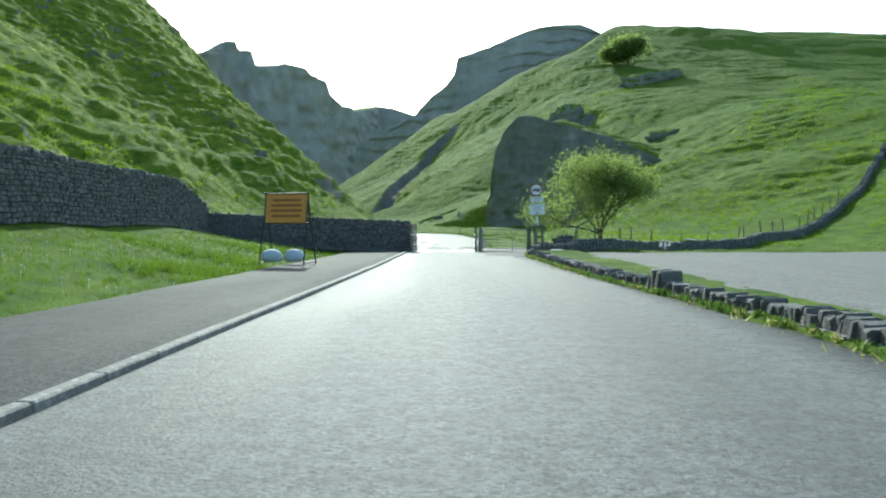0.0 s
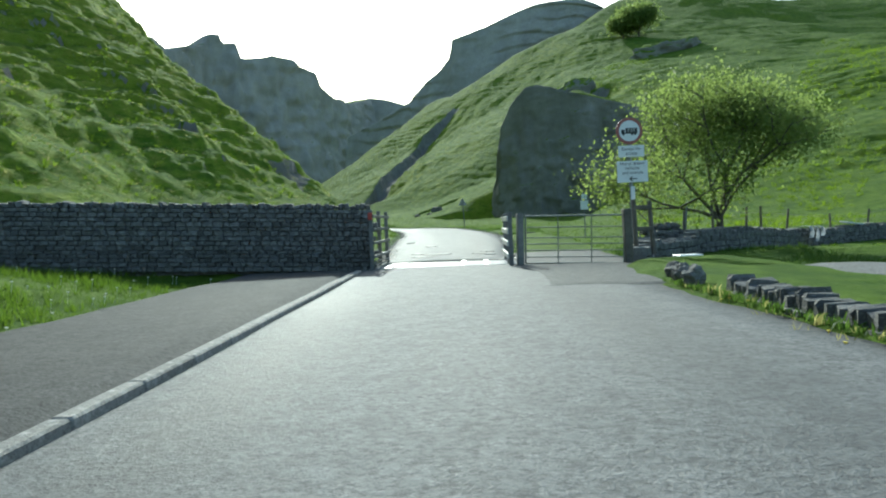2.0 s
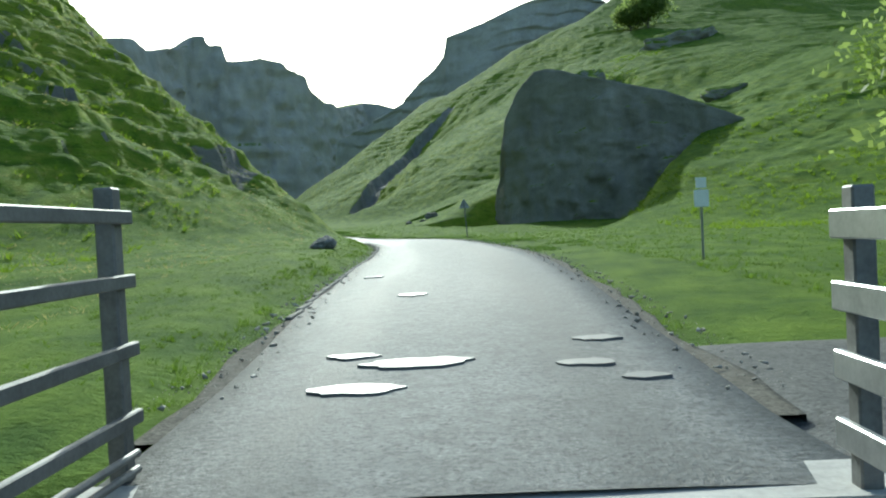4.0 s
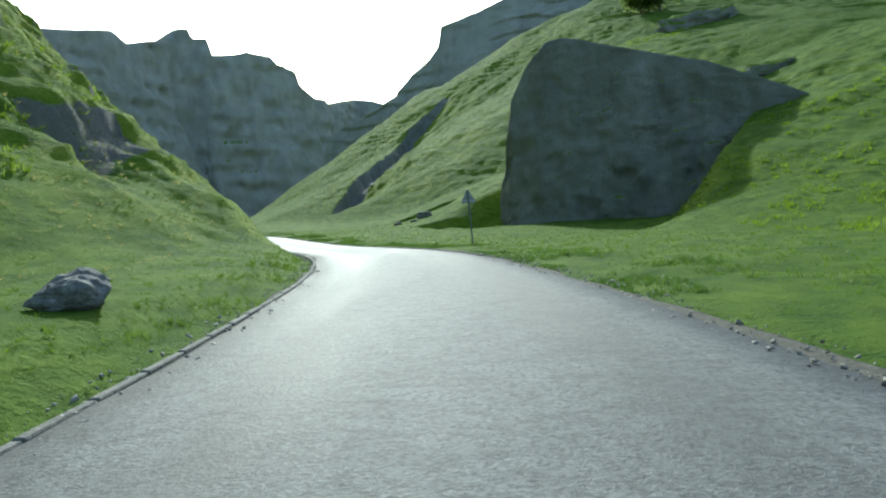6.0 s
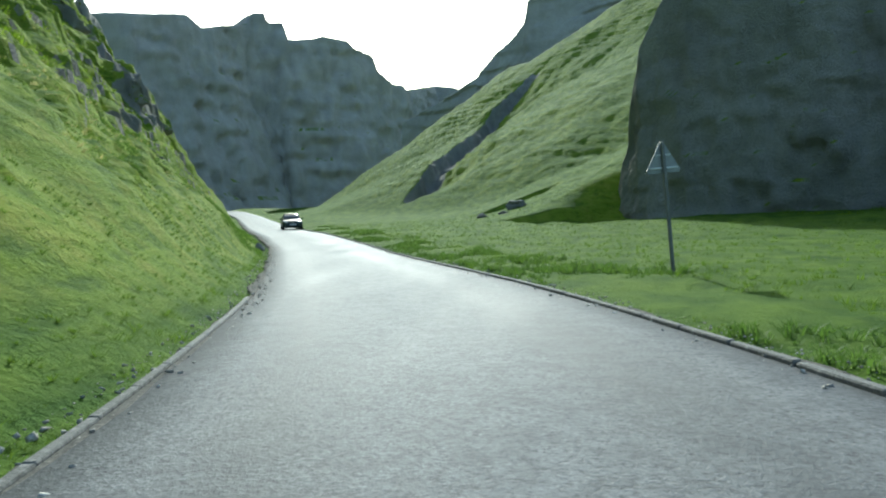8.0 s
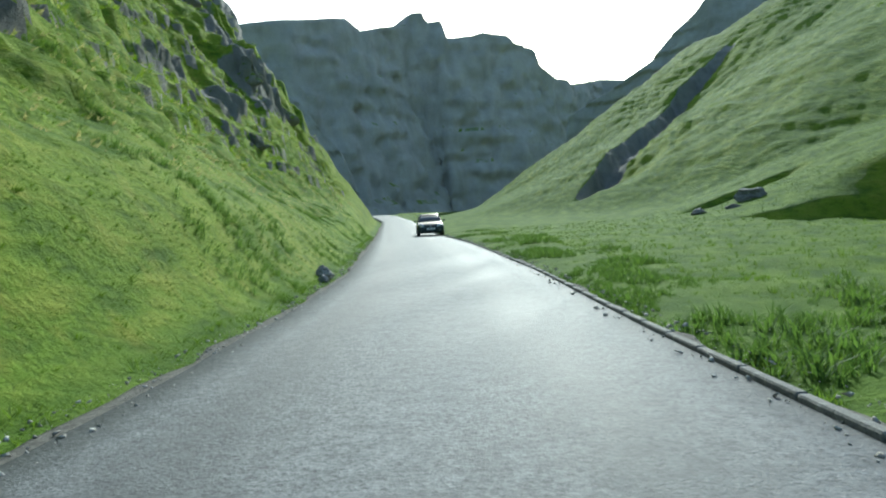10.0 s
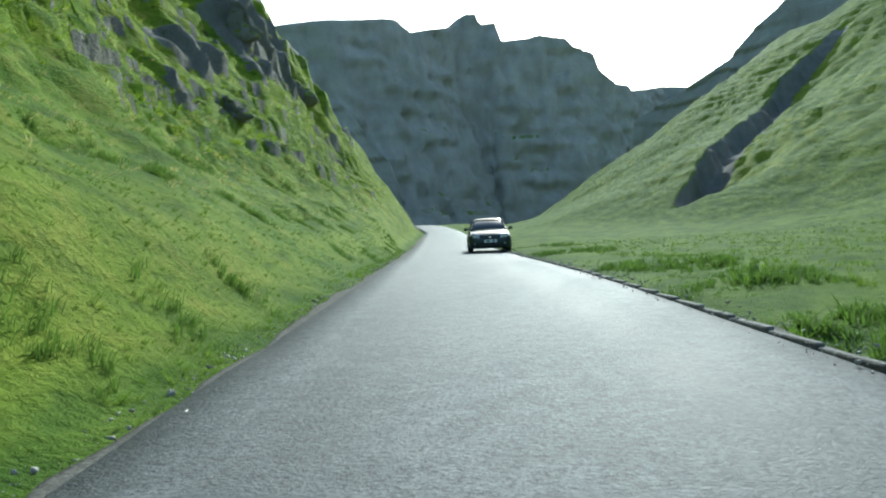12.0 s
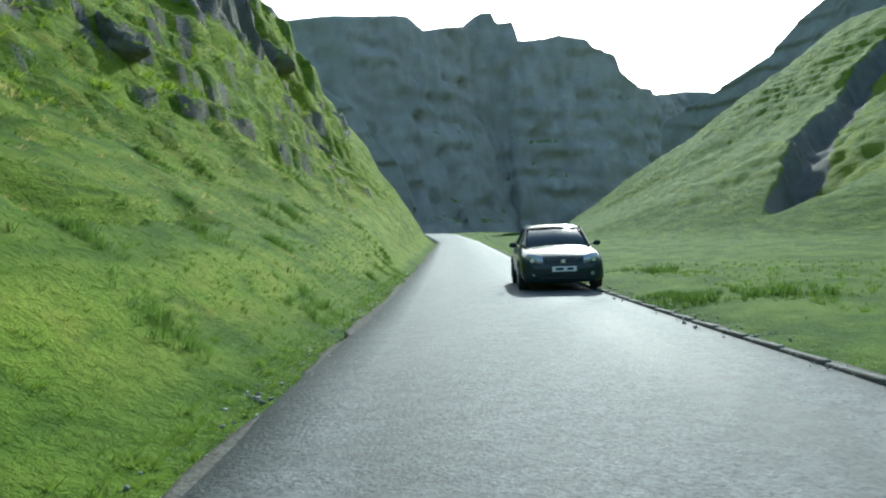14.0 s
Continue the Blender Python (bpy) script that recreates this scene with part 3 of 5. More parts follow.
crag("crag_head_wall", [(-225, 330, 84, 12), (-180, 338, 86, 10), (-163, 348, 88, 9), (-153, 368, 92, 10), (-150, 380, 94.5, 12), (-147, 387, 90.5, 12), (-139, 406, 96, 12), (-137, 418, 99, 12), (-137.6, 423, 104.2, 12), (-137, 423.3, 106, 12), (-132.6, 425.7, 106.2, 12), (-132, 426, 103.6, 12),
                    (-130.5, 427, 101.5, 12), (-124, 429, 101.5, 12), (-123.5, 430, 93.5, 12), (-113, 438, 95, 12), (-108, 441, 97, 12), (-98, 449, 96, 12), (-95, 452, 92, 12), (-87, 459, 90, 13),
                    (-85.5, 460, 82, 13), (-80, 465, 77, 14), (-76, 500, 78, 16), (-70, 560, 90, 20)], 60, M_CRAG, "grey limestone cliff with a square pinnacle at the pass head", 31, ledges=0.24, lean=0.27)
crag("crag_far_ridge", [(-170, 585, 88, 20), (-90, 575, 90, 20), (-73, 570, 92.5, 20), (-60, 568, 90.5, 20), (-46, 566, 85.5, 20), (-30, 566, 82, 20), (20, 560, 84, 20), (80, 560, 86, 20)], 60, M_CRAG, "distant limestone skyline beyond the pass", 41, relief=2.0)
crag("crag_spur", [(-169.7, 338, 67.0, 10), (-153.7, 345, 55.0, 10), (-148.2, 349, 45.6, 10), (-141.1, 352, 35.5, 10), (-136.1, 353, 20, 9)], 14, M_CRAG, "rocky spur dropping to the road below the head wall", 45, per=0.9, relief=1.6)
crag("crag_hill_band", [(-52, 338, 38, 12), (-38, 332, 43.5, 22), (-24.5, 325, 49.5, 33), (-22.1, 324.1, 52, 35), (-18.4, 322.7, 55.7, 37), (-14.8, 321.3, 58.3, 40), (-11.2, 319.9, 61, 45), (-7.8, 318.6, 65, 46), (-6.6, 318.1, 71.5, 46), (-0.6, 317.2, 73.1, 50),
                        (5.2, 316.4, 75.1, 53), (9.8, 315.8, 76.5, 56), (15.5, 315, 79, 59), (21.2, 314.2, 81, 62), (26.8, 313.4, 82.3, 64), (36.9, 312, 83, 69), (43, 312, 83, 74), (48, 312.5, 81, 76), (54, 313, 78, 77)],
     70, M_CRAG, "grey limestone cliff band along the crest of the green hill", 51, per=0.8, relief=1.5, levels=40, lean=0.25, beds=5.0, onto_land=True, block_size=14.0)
# the crag beside the bend
bluff = []
for along, top in zip(*BLUFF_TOP):
    if along < 36:
        deep = 1.6 + (0.9 * (3 - along) if along < 3 else 0)
        bluff.append((BLUFF_FOOT[0] + along * BLUFF_INTO[1] + deep * BLUFF_INTO[0], BLUFF_FOOT[1] - along * BLUFF_INTO[0] + deep * BLUFF_INTO[1], top, -0.5))
crag("crag_bluff", [(9.5, 150, 9, 0), (6.0, 142, 7, 0)] + bluff, 5.0, M_BLUFF, "dark limestone crag with a turf cap jutting beside the bend", 61, per=0.3, relief=1.05, levels=72, lean=0.10, beds=2.6, onto_land=True, block_size=6.0, ledges=0.05)


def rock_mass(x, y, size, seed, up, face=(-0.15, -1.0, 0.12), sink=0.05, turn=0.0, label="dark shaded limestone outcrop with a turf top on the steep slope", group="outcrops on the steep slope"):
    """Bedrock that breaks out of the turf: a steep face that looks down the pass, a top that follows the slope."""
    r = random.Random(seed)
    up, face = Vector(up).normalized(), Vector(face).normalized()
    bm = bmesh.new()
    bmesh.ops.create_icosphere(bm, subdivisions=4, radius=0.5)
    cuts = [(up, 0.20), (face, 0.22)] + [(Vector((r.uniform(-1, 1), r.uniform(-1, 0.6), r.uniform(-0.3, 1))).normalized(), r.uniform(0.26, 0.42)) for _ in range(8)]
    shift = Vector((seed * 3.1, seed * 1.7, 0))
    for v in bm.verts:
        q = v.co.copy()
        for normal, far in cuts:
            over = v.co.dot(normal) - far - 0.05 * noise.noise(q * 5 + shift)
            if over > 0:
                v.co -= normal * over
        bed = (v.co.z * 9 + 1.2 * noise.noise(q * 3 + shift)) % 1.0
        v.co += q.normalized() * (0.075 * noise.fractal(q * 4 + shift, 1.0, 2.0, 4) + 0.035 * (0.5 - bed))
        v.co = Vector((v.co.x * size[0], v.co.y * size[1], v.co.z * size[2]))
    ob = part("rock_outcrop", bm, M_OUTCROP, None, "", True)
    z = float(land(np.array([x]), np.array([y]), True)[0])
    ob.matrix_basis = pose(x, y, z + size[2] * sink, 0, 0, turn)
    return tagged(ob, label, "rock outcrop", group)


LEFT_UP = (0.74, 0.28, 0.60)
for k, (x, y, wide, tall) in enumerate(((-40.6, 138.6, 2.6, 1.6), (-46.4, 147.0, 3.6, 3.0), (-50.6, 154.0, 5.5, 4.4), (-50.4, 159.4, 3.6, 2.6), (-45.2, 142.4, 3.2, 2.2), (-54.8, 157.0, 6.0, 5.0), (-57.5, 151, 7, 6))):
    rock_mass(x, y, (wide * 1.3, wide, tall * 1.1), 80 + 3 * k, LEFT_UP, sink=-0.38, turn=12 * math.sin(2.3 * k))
# the rib that climbs the slope where the pass bends away
for k, (x, y, wide, tall) in enumerate(((-59.5, 181.0, 5.0, 6.0), (-62.5, 180.5, 7.0, 10.0), (-66.0, 179.5, 9.0, 14.0), (-70.5, 178.5, 10.0, 18.0), (-76, 177, 12.0, 22.0), (-83, 174.5, 14.0, 24.0), (-90, 171, 16.0, 26.0), (-62, 171.5, 6.0, 6.0), (-69, 168.5, 8.0, 8.0))):
    rock_mass(x, y, (wide * 1.1, wide, tall), 150 + 3 * k, (0.86, 0.2, 0.48), sink=-0.06 if k < 7 else -0.2, turn=9 * math.sin(1.7 * k), label="dark limestone rib breaking out of the steep slope above the road", group="ribs above the road")
# knolls on the green hill
for k, (x, y, wide, tall) in enumerate(((22.5, 189, 9.0, 9.0), (47, 211, 17.0, 9.0), (54, 213, 9.0, 6.0), (35, 142, 7.0, 3.5))):
    rock_mass(x, y, (wide, wide * 0.7, tall), 200 + 3 * k, (-0.25, -0.35, 0.9), sink=0.06, label="shaded rock scar under a turf brow on the green hill", group="scars on the hill")
# ---------------------------------------------------------------- surfaces beside the road
def kerb_x(y):
    """The kerb line before the gate."""
    return np.interp(y, [-60, 0, 8, 20, 30, 36], [-2.5, -2.60, -2.66, -2.74, -2.95, -3.10])


def sheet(name, x0, x1, y0, y1, step, lift, material, label, category, edge=0.4, side=None):
    """A patch of ground cover with a ragged rim, 0.1 m thick."""
    xs, ys_ = np.linspace(x0, x1, int((x1 - x0) / step) + 2), np.linspace(y0, y1, int((y1 - y0) / step) + 2)
    X, Y = np.meshgrid(xs, ys_)
    rim = np.minimum(np.minimum(X - x0, x1 - X), np.minimum(Y - y0, y1 - Y))
    if side is not None:
        X = x0 + (X - x0) * (side(Y) - 0.06 - x0) / (x1 - x0)
    Z = lift + 0.02 * lumps(X, Y, 1.8, 3, seed=22) - 0.12 * ease(edge, 0, rim + edge * 0.6 * lumps(X, Y, 1.1, 3, seed=23))
    return tagged(mesh_part(name, grid_mesh(name, X, Y, Z), material), label, category, kind="structure")


sheet("pavement", -5.75, -2.92, -60, 35.3, 0.3, 0.09, M_PATH, "dark asphalt apron between the kerb and the grass", "pavement", 0.02, kerb_x)
sheet("car_park", 3.7, 44, -30, 32.0, 0.6, 0.14, M_GRAVEL, "pale gravel car park behind the low stone edging", "car park", 1.2)
sheet("gate_apron", 0.05, 3.1, 29.6, 41.6, 0.25, 0.064, M_TRACK, "worn asphalt side track through the field gate", "track", 0.35)
ys = np.arange(4.0, 34.9, 0.22)
left_rim = np.interp(ys, [4, 8, 12, 16, 20, 25, 31.5, 33.5, 35], [3.3, 3.22, 2.85, 2.45, 2.2, 1.95, 1.72, 2.0, 2.5]) + 0.10 * lumps(ys, ys * 0, 1.0, 3, seed=46)
f = np.linspace(0, 1, 9)[None, :]
X = left_rim[:, None] * (1 - f) + 4.5 * f
Y = np.broadcast_to(ys[:, None], X.shape)
Z = -0.03 + 0.16 * ease(0, 0.2, f) + 0.03 * lumps(X, Y, 0.8, 3, seed=47)
tagged(mesh_part("weedy_verge", grid_mesh("weedy_verge", X, Y, Z), M_HILL), "weedy strip of turf and soil below the edging stones", "verge", kind="structure")
ys = np.arange(39.0, 175, 0.5)
rag = 0.6 * lumps(ys, ys * 0, 1.1, 4, 0.6, seed=24)
ribbon("verge_grit_left", ys, -half_width(ys) - 0.12 + 0.3 * rag, -half_width(ys) + 0.2, 0.022, 0.15, M_DIRT, "gritty soil strip at the road edge", "verge")
ribbon("verge_grit_right", ys, half_width(ys) - 0.2, half_width(ys) + 0.18 + 0.3 * rag, 0.022, 0.15, M_DIRT, "gritty soil strip at the road edge", "verge")


def road_patch(x, y, a, b, seed):
    bm = bmesh.new()
    k = random.Random(seed)
    z = road_top(x, y, 0.03) + 0.016
    ring = [bm.verts.new((x + a * (0.75 + 0.4 * k.random()) * math.cos(t), y + b * (0.75 + 0.4 * k.random()) * math.sin(t), z)) for t in np.linspace(0, 2 * math.pi, 18)[:-1]]
    low = [bm.verts.new((v.co.x, v.co.y, z - 0.03)) for v in ring]
    bm.faces.new(ring)
    for i in range(len(ring)):
        bm.faces.new((ring[i - 1], low[i - 1], low[i], ring[i]))
    bmesh.ops.recalc_face_normals(bm, faces=bm.faces)
    tagged(part("puddle", bm, M_PATCH), "shallow puddle shining on the asphalt behind the cattle grid", "puddle", "puddles behind the grid")


M_PATCH = simple("puddle_water", (0.13, 0.13, 0.127), 0.46, 0.0, 0.1, 3.0, 0.02)
M_PATCH.node_tree.nodes["Principled BSDF"].inputs["Specular IOR Level"].default_value = 0.2
for k, (px, py, pa, pb) in enumerate([(-2.1, 39.9, 0.30, 0.16), (-1.75, 40.7, 0.42, 0.22), (-2.3, 41.1, 0.2, 0.12), (-0.55, 40.5, 0.22, 0.13), (-0.3, 41.6, 0.2, 0.15), (-2.2, 46.0, 0.22, 0.25), (-0.25, 40.0, 0.15, 0.1)]):
    road_patch(px, py, pa, pb, k)

# ---------------------------------------------------------------- stones
STONES = []
for k in range(9):
    bm = bmesh.new()
    block(bm, (1, 1, 1), Matrix(), 0.12)
    r = random.Random(100 + k)
    for v in bm.verts:
        v.co += Vector((r.uniform(-1, 1), r.uniform(-1, 1), r.uniform(-1, 1))) * 0.085
    me = bpy.data.meshes.new("stone")
    bm.to_mesh(me)
    bm.free()
    me.materials.append(M_WALL)
    STONES.append(me)


ROUGH = []
for k in range(8):
    bm = bmesh.new()
    bmesh.ops.create_icosphere(bm, subdivisions=2, radius=0.62)
    r = random.Random(300 + k)
    for v in bm.verts:
        v.co = Vector([math.copysign(min(abs(c), 0.5), c) for c in v.co]) * r.uniform(0.86, 1.08)
    me = bpy.data.meshes.new("rough_stone")
    bm.to_mesh(me)
    bm.free()
    me.materials.append(M_WALL)
    ROUGH.append(me)


def stone_parts(parent, places, limit=300, name="stone", shapes=STONES):
    """Stones at (matrix) places under parent: single parts up to the limit, the rest joined."""
    r = random.Random(len(places))
    back = parent.matrix_basis.inverted()
    for m in places[:limit]:
        ob = new(name, r.choice(shapes))
        ob.parent = parent
        ob.matrix_basis = back @ m
    if len(places) > limit:
        co, faces, off = [], [], 0
        for m in places[limit:]:
            me = r.choice(shapes)
            mm = back @ m
            co += [mm @ v.co for v in me.vertices]
            faces += [[i + off for i in p.vertices] for p in me.polygons]
            off += len(me.vertices)
        me = bpy.data.meshes.new("stonework")
        me.from_pydata([tuple(c) for c in co], [], faces)
        tagged(mesh_part("stonework", me, M_WALL, parent), kind="stuff")


def drystone(line, base, height, thick, course, label, parent_name, seed, limit=300, both=False):
    """A mortarless wall along a plan line of (x, y): coursed stones on a rubble core, copings on edge."""
    r = random.Random(seed)
    owner = thing(parent_name, pose(*line[0], 0), label, "stone wall")
    places, copings, core = [], [], bmesh.new()
    for (ax, ay), (bx, by) in zip(line, line[1:]):
        a, b = Vector((ax, ay, 0)), Vector((bx, by, 0))
        run_, turn = (b - a).normalized(), math.atan2(by - ay, bx - ax)
        side = Vector((run_.y, -run_.x, 0))
        length, s = (b - a).length, 0.0
        bits = max(1, int(length / 1.5))
        for k in range(bits):
            mid = a + run_ * (k + 0.5) * length / bits
            z = base(mid.x, mid.y)
            block(core, (length / bits + 0.02, thick * 0.55, height + 0.15), Matrix.Translation((mid.x, mid.y, z + height / 2 - 0.12)) @ Matrix.Rotation(turn, 4, "Z"))
        level = 0.0
        while level < height - 0.02:
            h = course * r.uniform(0.75, 1.3)
            for face in ((1, -1) if both else (1,)):
                s = -r.random() * 0.15
                while s < length:
                    w = course * r.uniform(1.1, 2.6)
                    p = a + run_ * (s + w / 2) + side * face * (thick * 0.34 + r.uniform(-0.025, 0.025) - 0.05 * level)
                    places.append(Matrix.Translation((p.x, p.y, base(p.x, p.y) + level + h / 2)) @ Matrix.Rotation(turn + r.uniform(-0.05, 0.05), 4, "Z") @ Matrix.Rotation(r.uniform(-0.06, 0.06), 4, "Y") @ Matrix.Diagonal((w * 0.97, thick * 0.5, h * 0.96, 1)))
                    s += w
            level += h
        s = 0.0
        while s < length:
            w = max(course, 0.13) * r.uniform(0.6, 1.2)
            p = a + run_ * (s + w / 2)
            h = max(course, 0.10) * r.uniform(0.8, 1.5)
            copings.append(Matrix.Translation((p.x, p.y, base(p.x, p.y) + height + h * 0.42)) @ Matrix.Rotation(turn, 4, "Z") @ Matrix.Rotation(r.uniform(-0.25, 0.25), 4, "Y") @ Matrix.Diagonal((w, thick * r.uniform(0.75, 1.0), h, 1)))
            s += w
    back = owner.matrix_basis.inverted()
    bmesh.ops.transform(core, matrix=back, verts=core.verts)
    part("rubble_core", core, M_WALL, owner)
    stone_parts(owner, places + copings, limit)
    return owner


def floor_at(x, y):
    return float(land(np.array([x]), np.array([y]), True)[0])


def wall_foot(x, y):
    return float(np.interp(-x, [3, 12.4], [0.0, 0.42]))


drystone([(-12.4, 34.6), (-3.05, 36.15)], wall_foot, 1.38, 0.55, 0.095, "dark drystone wall with upright copings, ending at the cattle grid", "drystone_wall", 5, 300)
drystone([(-11.2, -6.0), (-11.9, 18.0), (-12.4, 34.6)], floor_at, 1.78, 0.6, 0.13, "tall dark drystone wall along the foot of the grass slope", "drystone_wall", 6, 0)
field_line = [(2.8, 35.2), (3.4, 37.4), (5.6, 40.6), (7.4, 42.6), (11.2, 47.2), (17.5, 51.0), (25, 59), (33.5, 69), (46, 88), (62, 112)]
drystone(field_line, floor_at, 0.46, 0.5, 0.15, "low drystone field wall climbing from the gate up the hillside", "drystone_wall", 7, 60)
heap = thing("stone_heap", pose(4.85, 41.7, floor_at(4.85, 41.7)), "heap of tumbled dark walling stones in the field behind the gate", "stone heap")
r = random.Random(9)
places = []
for k in range(260):
    u, v = r.uniform(-1, 1), r.uniform(-1, 1)
    top = 0.80 * max(0.0, 1 - abs(u) ** 3) * max(0.0, 1 - v * v)
    size = r.uniform(0.10, 0.24)
    places.append(Matrix.Translation((4.85 + 0.85 * u, 41.75 + 0.5 * v, floor_at(4.85, 41.75) + top * r.uniform(0.55, 1.0) + 0.02)) @ Matrix.Rotation(r.uniform(0, 3), 4, "Z") @ Matrix.Rotation(r.uniform(-0.6, 0.6), 4, "X") @ Matrix.Diagonal((size * 1.3, size, size * 0.7, 1)))
stone_parts(heap, places, 300, shapes=ROUGH)

# rough upright edging stones between road and car park
SLABS = []
for me in STONES:
    slab = me.copy()
    slab.name = "slab"
    SLABS.append(slab)
edging = thing("stone_edging", pose(3.3, 12, 0), "row of dark rough slabs set on edge along the car park", "stone edging")
r = random.Random(8)
places = []
s = -6.0
def edging_x(y):
    return float(np.interp(y, [-6, 8, 12, 16, 20, 25, 28.2], [3.85, 3.6, 3.2, 2.8, 2.6, 2.42, 2.40]))


while s < 27.8:
    w, h = r.uniform(0.06, 0.15), r.uniform(0.13, 0.22)
    if abs(s - 12.6) < 0.2:
        h = 0.36
    places.append(Matrix.Translation((edging_x(s) + r.uniform(-0.03, 0.03), s + w / 2, 0.08 + h * 0.45)) @ Matrix.Rotation(r.uniform(-0.12, 0.12), 4, "Z") @ Matrix.Rotation(r.uniform(-0.06, 0.24), 4, "X") @ Matrix.Diagonal((r.uniform(0.26, 0.34), w * 1.08, h, 1)))
    s += w
courses, s = [], -6.0
while s < 27.8:
    w = r.uniform(0.18, 0.36)
    for z in (0.04,):
        courses.append(Matrix.Translation((edging_x(s) + r.uniform(-0.03, 0.03), s + w / 2, z)) @ Matrix.Rotation(r.uniform(-0.1, 0.1), 4, "Z") @ Matrix.Diagonal((0.38, w * 1.04, 0.13, 1)))
    s += w
places.sort(key=lambda m: abs(m.translation.y - 14))
places += courses
stone_parts(edging, places, 300, shapes=SLABS)


# ---------------------------------------------------------------- kerbs
M_KERB = rock("kerb_concrete", (0.15, 0.146, 0.135), (0.28, 0.27, 0.25))
KERB = bpy.data.meshes.new("kerb_stone")
bm = bmesh.new()
block(bm, (0.125, 0.905, 0.25), Matrix(), 0.014)
bm.to_mesh(KERB)
bm.free()
KERB.materials.append(M_KERB)


def kerb_row(y0, y1, side, gap, lift, label, mesh=KERB):
    """Kerb stones end to end along one edge of the road."""
    first = None
    y = y0
    r = random.Random(int(y0 * 10) + side)
    while y < y1:
        x, z, c = (float(v) for v in road_at(np.array(y)))
        lean = math.atan(float(np.interp(y, STEP, ROAD_LEAN)))
        off = side * (float(half_width(np.array(y))) + gap)
        px, py = (x + off * math.cos(lean), y - off * math.sin(lean)) if y > 40 else (kerb_x(y), y)
        lean = lean if y > 40 else math.atan(kerb_x(y + 0.5) - kerb_x(y - 0.5))
        m = pose(px, py, z + lift, r.uniform(-0.15, 0.15), r.uniform(-0.6, 0.6), -math.degrees(lean))
        if first is None:
            first = thing("kerb", m, label, "kerb")
        ob = new("kerb_stone", mesh)
        ob.parent = first
        ob.matrix_basis = first.matrix_basis.inverted() @ m
        y += 0.915 * math.cos(lean)


kerb_row(-8, 35.0, -1, 0.0, -0.022, "pale concrete kerb between the road and the asphalt apron")
OLD_KERB = KERB.copy()
OLD_KERB.transform(Matrix.Diagonal((0.62, 1, 1, 1)))
OLD_KERB.materials[0] = rock("weathered_kerb", (0.085, 0.082, 0.072), (0.17, 0.165, 0.15))
kerb_row(44.5, 84, -1, 0.06, -0.075, "weathered low kerb along the inside of the bend", OLD_KERB)
kerb_row(72, 150, 1, 0.03, -0.052, "nearly flush concrete edging along the road", OLD_KERB)


# ---------------------------------------------------------------- cattle grid
M_STEEL = simple("galvanised_steel", (0.42, 0.43, 0.43), 0.42, 0.9, 0.2, 5.0)
M_BAR = simple("worn_steel_bar", (0.46, 0.46, 0.45), 0.36, 0.95, 0.2, 4.0)
M_DULL = simple("weathered_steel", (0.16, 0.16, 0.155), 0.6, 0.5, 0.35, 6.0)
M_GALV = simple("dull_galvanised_tube", (0.20, 0.215, 0.20), 0.5, 0.6, 0.3, 5.0)
M_SILVERED = simple("silvered_timber", (0.19, 0.185, 0.17), 0.85, 0.0, 0.35, 7.0, 0.4)
M_TIMBER = simple("weathered_timber", (0.12, 0.105, 0.085), 0.85, 0.0, 0.4, 7.0, 0.4)
M_CONCRETE = simple("concrete", (0.33, 0.32, 0.30), 0.9, 0.0, 0.25, 3.0, 0.3, False)
M_RED = simple("faded_red_plastic", (0.38, 0.045, 0.03), 0.5, 0.0, 0.2)

GRID_MID, GRID_HALF, GRID_Y0, GRID_Y1 = -1.36, 1.45, 35.62, 37.94
grid = thing("cattle_grid", pose(GRID_MID, GRID_Y0, 0.0), "shiny steel cattle grid of cross bars over a shallow pit", "cattle grid")
bm = bmesh.new()
block(bm, (2 * GRID_HALF + 0.2, 0.18, 0.5), Matrix.Translation((0, -0.02, -0.19)))
block(bm, (2 * GRID_HALF + 0.6, 0.42, 0.5), Matrix.Translation((0, GRID_Y1 - GRID_Y0 + 0.12, -0.178)))
block(bm, (0.18, 2.3, 0.5), Matrix.Translation((-GRID_HALF - 0.1, 1.16, -0.19)))
block(bm, (0.18, 2.3, 0.5), Matrix.Translation((GRID_HALF + 0.1, 1.16, -0.19)))
block(bm, (2 * GRID_HALF + 0.3, 2.4, 0.1), Matrix.Translation((0, 1.16, -0.6)))
part("pit_surround", bm, M_CONCRETE, grid, "stained concrete pit edge")
y = 0.17
while y < GRID_Y1 - GRID_Y0 - 0.1:
    part("cross_bar", tubed((-GRID_HALF, y, 0.012), (GRID_HALF, y, 0.012), 0.042, sides=14), M_BAR, grid)
    y += 0.37
for x in (0.42, 0.95):
    part("cover_plate", boxed((0.11, 2.1, 0.015), Matrix.Translation((x, 1.16, 0.066)), 0.003), M_STEEL, grid, "flat steel strap across the bars")


